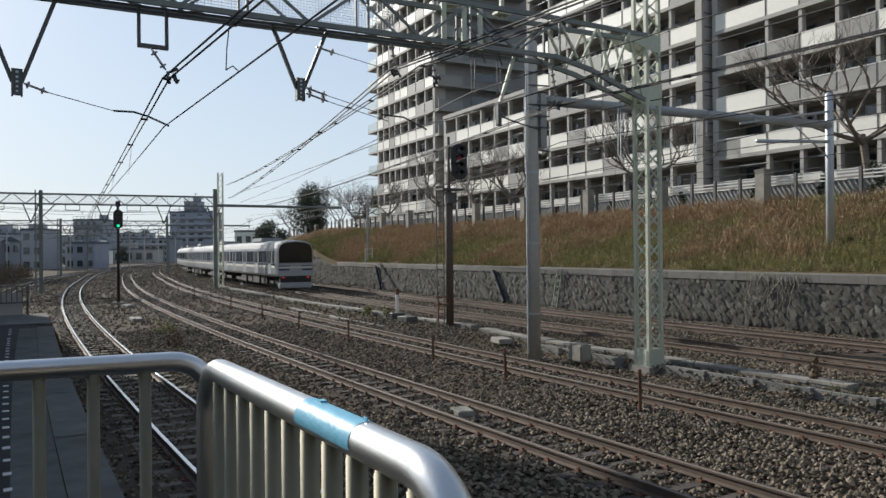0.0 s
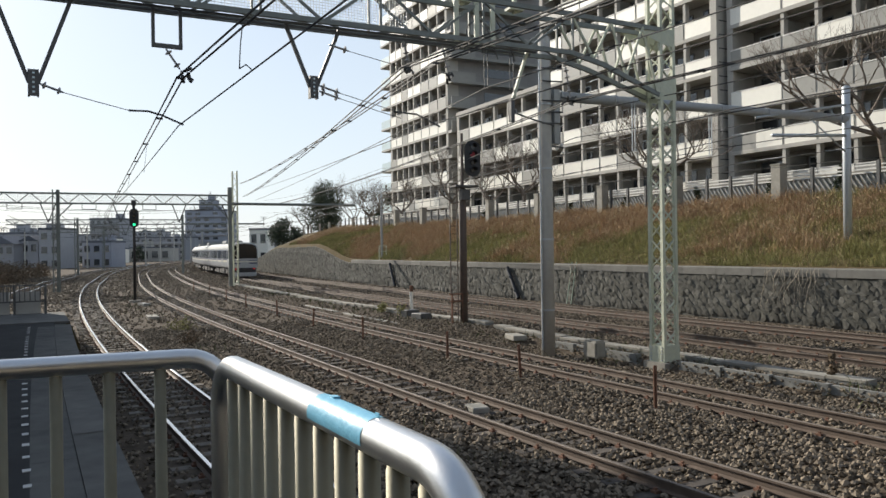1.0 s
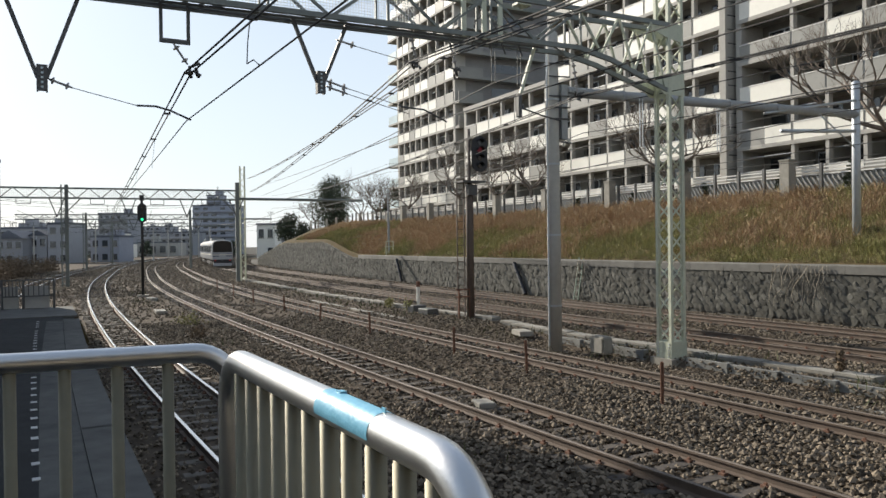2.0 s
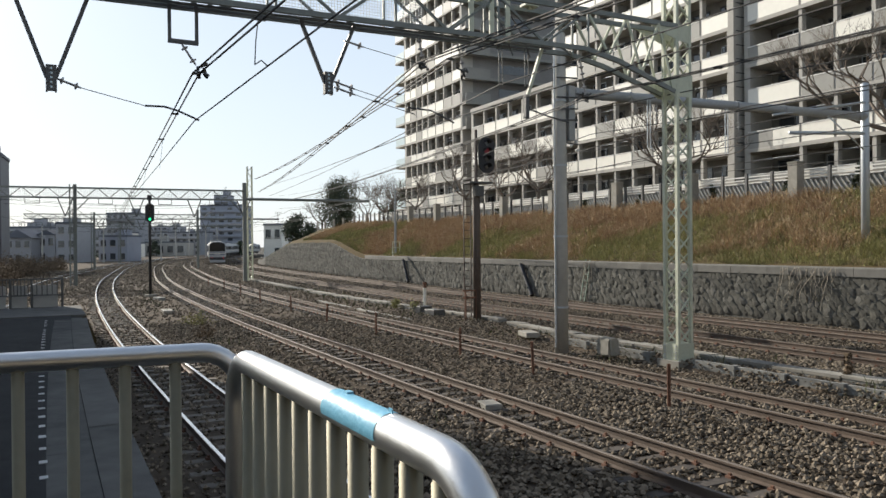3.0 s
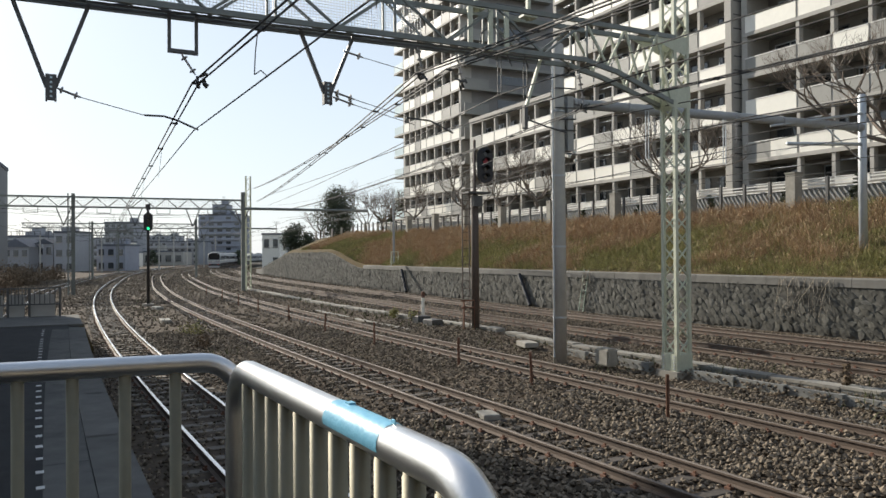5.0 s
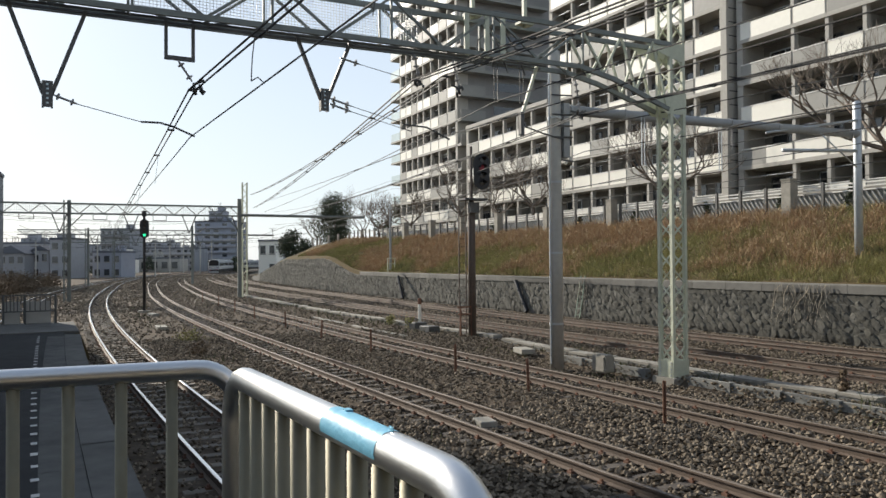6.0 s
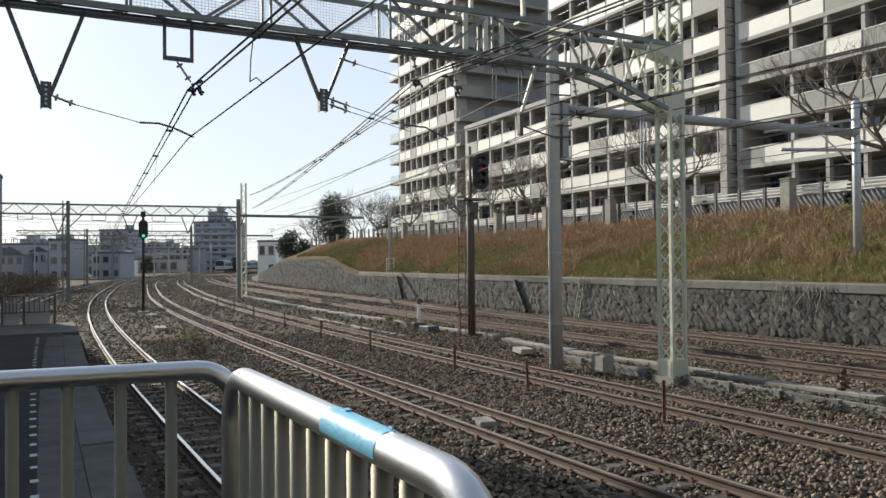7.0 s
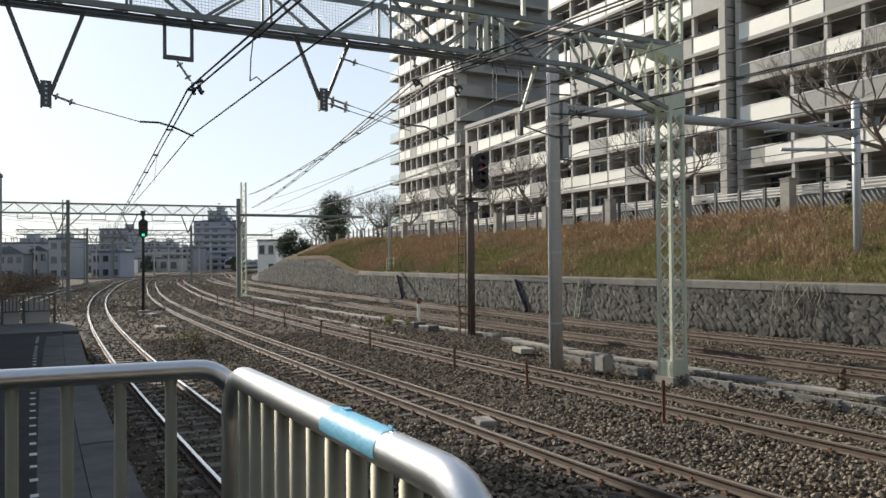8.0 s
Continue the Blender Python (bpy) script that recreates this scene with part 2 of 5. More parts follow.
def make_ground():
    bm = bmesh.new()
    r = 4000
    vs = [bm.verts.new((x, y, -.9)) for x, y in ((-r, -r), (r, -r), (r, r), (-r, r))]
    bm.faces.new(vs)
    tagged(link("ground", bm, M_SUBURB), "grey-brown open ground reaching the horizon", "ground", kind="structure")
    bm = bmesh.new()
    oo = [-40, -14, -8, -4, -2] + [1.2 + .45 * i for i in range(58)] + [27.6]
    grid = []
    for s in steps(-12, 60, .6) + steps(62, FAR, 4):
        row = []
        for o in oo:
            z = BED - .03 + .035 * noise2(s, o, .7) + .02 * noise2(s, o, 3.1)
            if o < 0:
                z -= .1
            z -= ditch(s, o)
            row.append(bm.verts.new(along(s, o, z)))
        grid.append(row)
    for a, b in zip(grid, grid[1:]):
        for i in range(len(oo) - 1):
            bm.faces.new((a[i], a[i + 1], b[i + 1], b[i]))
    tagged(link("track_bed", bm, M_BALLAST, smooth=True), "brown railway ballast bed between the rails", "ballast", kind="structure")


def make_stones():
    rng = np.random.default_rng(4)
    base = np.array([(1, 0, 0), (-1, 0, 0), (0, 1, 0), (0, -1, 0), (0, 0, 1), (0, 0, -1)], float)
    tri = np.array([(0, 2, 4), (2, 1, 4), (1, 3, 4), (3, 0, 4), (2, 0, 5), (1, 2, 5), (3, 1, 5), (0, 3, 5)])
    spots = []
    for n, s0, s1, o0, o1, r0, r1 in ((44000, -3, 14, 4.2, 19, .03, .066), (34000, 14, 34, 4.2, 26.5, .028, .058), (13000, 28, 62, -6, 26.5, .04, .075), (5000, 8, 34, 1.5, 5.5, .028, .05), (16000, 60, 120, -6, 26.5, .05, .10), (9000, 120, 220, -4, 27, .08, .15)):
        s, o, r = rng.uniform(s0, s1, n), rng.uniform(o0, o1, n), rng.uniform(r0, r1, n)
        near = np.zeros(n, bool)
        for c in TRACKS.values():
            near |= np.abs(np.abs(o - c) - GAUGE / 2) < .10
        # the sleepers of the nearer open track lie bare
        bare = (np.abs(o - TRACKS["b"]) < 1.02) & (np.abs((s + 6 + .33) % .66 - .33) < .13) & (s < 30) & (rng.random(n) < .9)
        near |= bare
        spots.append(np.stack([s, o, r], 1)[~near])
    spots = np.concatenate(spots)
    n = len(spots)
    rot = rng.uniform(0, 2 * np.pi, n)
    sc = spots[:, 2][:, None, None] * rng.uniform(.65, 1.3, (n, 6, 1)) * base[None]
    sc[:, :, 2] *= .75
    c, s_ = np.cos(rot)[:, None], np.sin(rot)[:, None]
    v = np.stack([sc[:, :, 0] * c - sc[:, :, 1] * s_, sc[:, :, 0] * s_ + sc[:, :, 1] * c, sc[:, :, 2] + sc[:, :, 0] * rng.uniform(-.4, .4, (n, 1))], 2)
    a = HEAD - spots[:, 0] / RADIUS
    pos = np.stack([CENTRE.x - (RADIUS - spots[:, 1]) * np.cos(a), CENTRE.y - (RADIUS - spots[:, 1]) * np.sin(a), BED + .003 + rng.uniform(-.02, .03, n) + -np.array([ditch(a_, b_) for a_, b_ in spots[:, :2]])], 1)
    v = (v + pos[:, None]).reshape(-1, 3)
    f = (tri[None] + 6 * np.arange(n)[:, None, None]).reshape(-1, 3)
    me = bpy.data.meshes.new("ballast_stones")
    me.from_pydata(v.tolist(), [], f.tolist())
    me.materials.append(M_STONE)
    tagged(new("ballast_stones", me), "loose brown and grey crushed ballast stones", "ballast", kind="stuff")


RAIL = [(-.064, -.153), (.064, -.153), (.064, -.142), (.012, -.122), (.010, -.045), (.033, -.036), (.033, -.006), (.026, 0), (-.026, 0), (-.033, -.006), (-.033, -.036), (-.010, -.045), (-.012, -.122), (-.064, -.142)]
RAIL_MI = [0, 0, 0, 0, 0, 0, 1, 1, 1, 0, 0, 0, 0, 0]


def sleeper_mesh(name, material, w, d):
    bm = bmesh.new()
    v = box(bm, -1.0, 1.0, -w / 2, w / 2, -.153 - d, -.153)
    bmesh.ops.bevel(bm, geom=[e for e in bm.edges if all(q.co.z > -.2 for q in e.verts)], offset=.012, segments=1, affect="EDGES")
    me = bpy.data.meshes.new(name)
    bm.to_mesh(me)
    bm.free()
    me.materials.append(material)
    return me


def fastening(bm, m):
    for r in (-1, 1):
        for side in (-1, 1):
            x = r * GAUGE / 2 + side * .085
            box(bm, x - .04, x + .04, -.05, .05, -.153, -.118, m)
            box(bm, x - .018, x + .018, -.02, .02, -.12, -.085, m)


def make_tracks():
    wood, conc = sleeper_mesh("sleeper", M_SLEEPER, .22, .12), sleeper_mesh("sleeper", M_SLEEPERC, .22, .12)
    for key, c in TRACKS.items():
        top = M_RAILTOP if key == "a" else M_RAILDULL
        t = thing("railway_track", Matrix.Identity(4), "narrow-gauge railway track with rusty rails on ballast" if key != "a" else "platform-side railway track with polished shining rails", "railway track", "railway tracks", "structure")
        for side in (-1, 1):
            bm = bmesh.new()
            sweep(bm, [(c + side * GAUGE / 2 + x, z) for x, z in RAIL], steps(-12, 60, 2) + steps(64, FAR, 4), along, True, RAIL_MI)
            part("rail", bm, [M_RAIL, top], t)
        bm, bf = bmesh.new(), bmesh.new()
        s, i = -6.0, 0
        rng = random.Random(key)
        while s < 120:
            m = frame_at(s + rng.uniform(-.03, .03), c + rng.uniform(-.03, .03), rng.uniform(-.024, -.006), rng.uniform(-.6, .6))
            if s < 55:
                ob = new("sleeper", conc if key in "a" else wood)
                ob.matrix_world = m
                ob.parent = t
            else:
                box(bm, -1.0, 1.0, -.11, .11, -.27, -.153, m)
            if s < 45:
                fastening(bf, m)
            s += .66
        tagged(part("distant_sleepers", bm, M_SLEEPER, t), kind="stuff")
        tagged(part("rail_fastenings", bf, M_RUST, t), kind="stuff")
    # far line curving off beyond the platform end
    t = thing("railway_track", Matrix.Identity(4), "distant railway track with dark rails behind the platform end", "railway track", "railway tracks", "structure")
    for c in (-1.1, -2.25):
        bm = bmesh.new()
        sweep(bm, [(x, z) for x, z in RAIL], steps(25, 230, 3), lambda s, o, z: along(s, c + o - .006 * max(0, 95 - s) ** 1.35 * .6 + .028 * max(0, s - 95), z), True, RAIL_MI)
        part("rail", bm, [M_RAIL, M_RAILTOP], t)


def edge_o(s):
    return .82 + .029 * s


def make_platform():
    beside = lambda s, o, z: along(s, o + (edge_o(s) - 1.15 if o > .3 else 0), z)
    bm = bmesh.new()
    sweep(bm, [(-9, -.4), (1.03, -.4), (1.03, 1.02), (.75, 1.06), (.75, 1.096), (-9, 1.096)], steps(-14, 28.3, 1.5), beside)
    p = tagged(link("platform", bm, M_ASPHALT), "dark asphalt station platform with worn surface", "platform", kind="structure")
    for a in steps(-14, 23.4, 2.93)[:-1]:
        bm = bmesh.new()
        sweep(bm, [(.76, .98), (1.15, .98), (1.15, 1.1), (.76, 1.1)], [a, a + 2.915], beside)
        part("edge_slab", bm, M_EDGE, p)
    for a in steps(-2, 23, 2.5)[:-1]:
        bm = bmesh.new()
        sweep(bm, [(.36, 1.09), (.752, 1.09), (.752, 1.1), (.36, 1.1)], [a, a + 2.49], beside)
        part("worn_strip", bm, M_WORN, p, "scuffed pale worn asphalt strip")
    rng = random.Random(2)
    for s in steps(3.0, 23.0, .52):
        o = .22 + .017 * (s - 7)
        if rng.random() < .06:
            continue
        bm = bmesh.new()
        w = rng.uniform(.06, .075)
        sweep(bm, [(o - w / 2, 1.096), (o + w / 2, 1.096), (o + w / 2, 1.101), (o - w / 2, 1.101)], [s, s + rng.uniform(.08, .11)], along)
        part("dash_mark", bm, M_DASH, p)
    # ramp end kerb
    bm = bmesh.new()
    sweep(bm, [(-6, 1.06), (1.5, 1.06), (1.5, 1.12), (-6, 1.12)], [24.3, 28.3], along)
    part("end_slab", bm, M_EDGE, p, "pale worn concrete slab at the platform end")
    bm = bmesh.new()
    sweep(bm, [(-6, -.4), (2.1, -.4), (1.6, .95), (-6, .95)], [28.3, 31.0], along)
    part("end_ramp", bm, M_SOIL, p, "brown earth ramp at the platform end")
    # railing that closes the platform end
    f = thing("end_fence", Matrix.Identity(4), "dark iron railing with pale panels closing the platform end", "fence")
    up = lambda q, h: q + Vector((0, 0, h))
    for a, b in ((-1.15, -0.52), (-0.52, 0.08), (0.08, 0.96)):
        q = [along(27.89, a, 1.1), along(27.89, b, 1.1)]
        for e in q[1:]:
            bm = bmesh.new()
            bar(bm, e, up(e, .96), .055, n=4)
            part("post", bm, M_DARKIRON, f)
            bm = bmesh.new()
            box(bm, -.11, .11, -.11, .11, 0, .03, Matrix.Translation(e))
            part("foot_plate", bm, M_DARKIRON, f)
        for h in (.94, .42):
            bm = bmesh.new()
            bar(bm, up(q[0], h), up(q[1], h), .04, n=4)
            part("rail", bm, M_DARKIRON, f)
        for k in range(1, 6):
            bm = bmesh.new()
            e = q[0].lerp(q[1], k / 6)
            bar(bm, up(e, .42), up(e, .94), .022, n=4)
            part("baluster", bm, M_DARKIRON, f)
        bm = bmesh.new()
        q2 = [along(28.11, a, 1.1), along(28.11, b - .14, 1.1)]
        bar(bm, up(q2[0], .37), up(q2[1], .37), .04, .72, n=4)
        part("panel", bm, M_POLE, f, "pale grey panel")


make_ground()
make_tracks()
make_platform()


# ---- retaining wall, slope ----
WALL_O = 26.9


def wall_top(s):
    if s < 74:
        return 1.72
    if s < 90:
        k = (s - 74) / 16
        return 1.72 + 1.75 * k * k * (3 - 2 * k)
    if s < 112:
        return 3.47
    return max(.6, 3.47 - (s - 112) * .09)


def slope_z(s, o):
    """Height of the bank above the wall, at offset o."""
    top = wall_top(s) + .32
    k = min(1, max(0, (o - 27.6) / 6.6))
    crest = 5.35 + (.5 if s > 100 else .5 * max(0, s - 60) / 40)
    return top + (max(crest, top + .3) - top) * k


def make_wall():
    w = thing("retaining_wall", Matrix.Identity(4), "grey rough stone retaining wall beside the tracks", "retaining wall", kind="structure")
    bm = bmesh.new()
    st = steps(-14, 74, 4) + steps(75, 150, 1.5)
    rings = []
    for s in st:
        h = wall_top(s)
        rings.append([bm.verts.new(along(s, o, z)) for o, z in ((WALL_O + .03, -.6), (WALL_O + .03 + .2 * h / 1.7, h), (27.7, h), (27.7, -.6))])
    for a, b in zip(rings, rings[1:]):
        for k in range(4):
            bm.faces.new((a[k], b[k], b[(k + 1) % 4], a[(k + 1) % 4]))
    bm.faces.new(rings[0])
    part("backing", bm, M_WALL, w)
    # coping
    for a in steps(-14, 74, 2.0)[:-1]:
        bm = bmesh.new()
        sweep(bm, [(WALL_O + .17, 1.70), (27.75, 1.70), (27.75, 2.05), (WALL_O + .2, 2.05), (WALL_O + .17, 2.0)], [a, a + 1.985], along)
        part("coping", bm, M_COPING, w)
    # rough split stones laid on edge in diagonal courses
    rng = random.Random(8)
    meshes = []
    for k in range(14):
        bm = bmesh.new()
        low, high = [], []
        dx, dz, tilt_ = rng.uniform(-.04, .04), rng.uniform(-.03, .05), rng.uniform(-.05, .05)
        for q in range(6):
            a = math.pi / 3 * q + rng.uniform(-.25, .25)
            r = rng.uniform(.17, .215)
            x, z = r * math.cos(a) * .98, r * math.sin(a) * 1.1
            low.append(bm.verts.new((x, -.08, z)))
            g_ = rng.uniform(.55, .86)
            high.append(bm.verts.new((x * g_ + dx, .07 + rng.uniform(-.025, .03) + tilt_ * math.sin(a), z * g_ + dz)))
        mid = bm.verts.new((dx + rng.uniform(-.03, .03), .085 + rng.uniform(0, .045), dz + rng.uniform(-.03, .03)))
        for q in range(6):
            bm.faces.new((low[q], low[(q + 1) % 6], high[(q + 1) % 6], high[q]))
            bm.faces.new((high[q], high[(q + 1) % 6], mid))
        bmesh.ops.recalc_face_normals(bm, faces=bm.faces[:])
        me = bpy.data.meshes.new("stone")
        bm.to_mesh(me)
        bm.free()
        me.materials.append(M_WSTONE)
        meshes.append(me)
    rest = bmesh.new()
    count = 0
    for s in steps(2, 138, .345):
        for r in range(24):
            ss = s + .1725 * (r % 2) + rng.uniform(-.03, .03)
            z = .02 + .155 * r + rng.uniform(-.02, .02)
            if z > wall_top(ss) - .12:
                continue
            k = rng.uniform(1.0, 1.3)
            m = frame_at(ss, WALL_O + .05 + .2 * z / 1.7 + rng.uniform(-.02, .05), z, 90) @ Matrix.Rotation(radians(38 + rng.uniform(-14, 14)), 4, "Y") @ Matrix.Diagonal((k * .9, rng.uniform(.28, .7), k * 1.1, 1))
            if 13 < ss < 30 and count < 300 and rng.random() < .7:
                ob = new("stone", rng.choice(meshes))
                ob.matrix_world = m
                ob.parent = w
                count += 1
            else:
                src = rng.choice(meshes)
                vs = [rest.verts.new(m @ v.co) for v in src.vertices]
                for q in src.polygons:
                    rest.faces.new([vs[i] for i in q.vertices])
    tagged(part("distant_stones", rest, M_WSTONE, w), kind="stuff")


def make_slope():
    bm = bmesh.new()
    oo = [27.3, 27.7, 28.4, 29.2, 30, 30.8, 31.6, 32.4, 33.2, 34.0, 34.6, 36, 40, 52, 75, 110, 200]
    grid = []
    for s in steps(-25, 150, 1.5):
        row = []
        for o in oo:
            z = slope_z(s, o) if o > 27.5 else wall_top(s) + (.2 if s < 74 else -.06)
            if o < 34:
                z += .12 * noise2(s, o, .8)
            if s > 122:
                z -= (s - 122) * .12 * min(1, 34 / o)
            row.append(bm.verts.new(along(s, o, z)))
        grid.append(row)
    for a, b in zip(grid, grid[1:]):
        for i in range(len(oo) - 1):
            bm.faces.new((a[i], a[i + 1], b[i + 1], b[i]))
    tagged(link("bank", bm, M_SOIL, smooth=True), "earth bank with dry winter grass above the wall", "embankment", kind="structure")


def make_grass():
    """Tufts of blades; the sort of a tuft follows wide patches, greener towards the foot of the bank."""
    rng = np.random.default_rng(11)
    sorts = {"dry_grass": [[], []], "green_grass": [[], []], "pale_grass": [[], []], "weeds": [[], []]}

    def blade(name, p, h, w):
        vs, fs = sorts[name]
        a = rng.uniform(0, math.pi)
        dx, dy = math.cos(a) * w, math.sin(a) * w
        lx, ly = rng.normal(0, .5) * h, rng.normal(0, .5) * h
        b = len(vs)
        vs += [(p.x - dx, p.y - dy, p.z), (p.x + dx, p.y + dy, p.z), (p.x + lx * .5 + dx * .8, p.y + ly * .5 + dy * .8, p.z + h * .6), (p.x + lx * .5 - dx * .8, p.y + ly * .5 - dy * .8, p.z + h * .6), (p.x + lx, p.y + ly, p.z + h)]
        fs += [(b, b + 1, b + 2, b + 3), (b + 3, b + 2, b + 4)]
        return p.x + lx, p.y + ly, p.z + h

    for i in range(11500):
        s, u = 5 + 100 * rng.random() ** 1.5, rng.random()
        o = 27.75 + 6.5 * u
        g = 1.2 * noise2(s, o * 2, .16) + .5 * noise2(s, o, .6) + 1.0 * (.40 - u) + (.30 if s < 34 else -.12) + (.5 if 78 < s < 95 else 0)
        name = "green_grass" if g > .06 + rng.normal(0, .26) else "dry_grass"
        pale = rng.random() < .16
        tall = rng.uniform(.16, .40) if name == "green_grass" else rng.uniform(.24, .58)
        tall *= .7 + .6 * rng.random()
        wide = rng.uniform(.10, .34)
        for k in range(30):
            s2, o2 = s + rng.normal(0, wide), min(34.3, max(27.7, o + rng.normal(0, wide)))
            h = tall * rng.uniform(.45, 1.1)
            top = blade("pale_grass" if pale and k % 2 else name, along(s2, o2, slope_z(s2, o2) - .03), h, rng.uniform(.003, .0075) * (1 + s / 45))
            if k % 4 == 0 and name == "dry_grass" and h > .3:
                blade("pale_grass", Vector((top[0], top[1], top[2] - .05)), .09, .009 * (1 + s / 45))
    for i in range(3000):
        s = 4 + 56 * rng.random() ** 1.5
        o = rng.normal(16.2, .8) if rng.random() < .8 else rng.normal(5.6, .4)
        if noise2(s, o, .5) > .12:
            blade("weeds", along(s, o, BED - ditch(s, o)), rng.uniform(.08, .3), rng.uniform(.005, .011) * (1 + s / 45))
    for name, material, label in (("dry_grass", M_GRASSDRY, "tall dry reddish-brown grass on the bank"), ("green_grass", M_GRASSGREEN, "olive green grass and weeds on the bank"), ("pale_grass", M_GRASSPALE, "pale straw stalks and seed heads on the bank"), ("weeds", M_WEED, "low green weeds along the tracks")):
        me = bpy.data.meshes.new(name)
        me.from_pydata(sorts[name][0], [], sorts[name][1])
        me.materials.append(material)
        tagged(new(name, me), label, "grass", kind="stuff")


make_wall()
make_slope()


# ---- crest fence ----
def make_crest_fence():
    pil = (26.2, 33.7, 40.9, 49.0, 57.1, 64.5, 71.8, 79.5)
    proto = thing("gate_pillar", Matrix.Identity(4), "square pale concrete fence pillar on the bank crest", "pillar", "fence pillars on the crest")
    bm = bmesh.new()
    box(bm, -.27, .27, -.27, .27, -.5, 1.72)
    part("shaft", bm, M_CONC, proto)
    bm = bmesh.new()
    box(bm, -.30, .30, -.30, .30, 1.72, 1.80)
    part("cap", bm, M_CONC, proto)
    proto.matrix_world = frame_at(pil[0], 34.0, slope_z(pil[0], 34))
    for s in pil[1:]:
        copy_thing(proto, frame_at(s, 34.0, slope_z(s, 34)))
    proto = thing("marker_post", Matrix.Identity(4), "slim white concrete post on the bank crest", "post", "white posts on the crest")
    bm = bmesh.new()
    box(bm, -.12, .12, -.12, .12, -.4, 1.2)
    part("shaft", bm, M_CONC, proto)
    far = (85, 90.5, 96, 102, 108, 114, 120, 126)
    proto.matrix_world = frame_at(far[0], 34.0, slope_z(far[0], 34))
    for s in far[1:]:
        copy_thing(proto, frame_at(s, 34.0, slope_z(s, 34)))
    f = thing("crest_fence", Matrix.Identity(4), "dark metal post fence with white rails along the crest", "fence")
    post = bmesh.new()
    box(post, -.07, .07, -.07, .07, -.3, 1.4)
    me = bpy.data.meshes.new("post")
    post.to_mesh(me)
    post.free()
    me.materials.append(M_DARKIRON)
    for s in steps(12, 100, 1.75):
        if min(abs(s - q) for q in pil) < .7:
            continue
        ob = new("post", me)
        ob.matrix_world = frame_at(s, 34.15, slope_z(s, 34.15))
        ob.parent = f
    for h, mt in ((1.22, M_HANDRAIL), (1.05, M_HANDRAIL), (.88, M_HANDRAIL)):
        bm = bmesh.new()
        sweep(bm, [(34.5, h - .03), (34.56, h - .03), (34.56, h + .03), (34.5, h + .03)], steps(5, 100, 2), lambda s, o, z: along(s, o, z + slope_z(s, 34.3)))
        part("rail", bm, mt, f)
    # low screen behind the posts; its slanting bars stand in for railing shadows
    sc = thing("boundary_screen", Matrix.Identity(4), "low grey boundary screen with shadow stripes and white coping", "fence", kind="structure")
    bm = bmesh.new()
    sweep(bm, [(35.6, -.3), (35.75, -.3), (35.75, .95), (35.6, .95)], steps(5, 92, 2), lambda s, o, z: along(s, o, z + slope_z(s, 34.3)))
    part("backing", bm, M_GREYPANEL, sc)
    bm = bmesh.new()
    for s in steps(6, 91, .3):
        z = slope_z(s, 34.3)
        bar(bm, along(s, 35.56, z - .1), along(s + .75, 35.56, z + .9), .05, .04)
    tagged(part("shadow_stripes", bm, M_GREYPAINT, sc, "grey slanting bars standing for railing shadows"), kind="stuff")
    bm = bmesh.new()
    sweep(bm, [(35.5, .95), (35.85, .95), (35.85, 1.08), (35.5, 1.08)], steps(5, 92, 2), lambda s, o, z: along(s, o, z + slope_z(s, 34.3)))
    part("coping", bm, M_CONC, sc)


make_crest_fence()


# ---- apartment blocks ----
FH = radians(28.5)
FACE0 = Matrix.Translation((17.4, 53.5, 0)) @ Matrix.Rotation(FH, 4, "Z")   # x into the block, y along the facade away from the camera
STOREY = 2.83


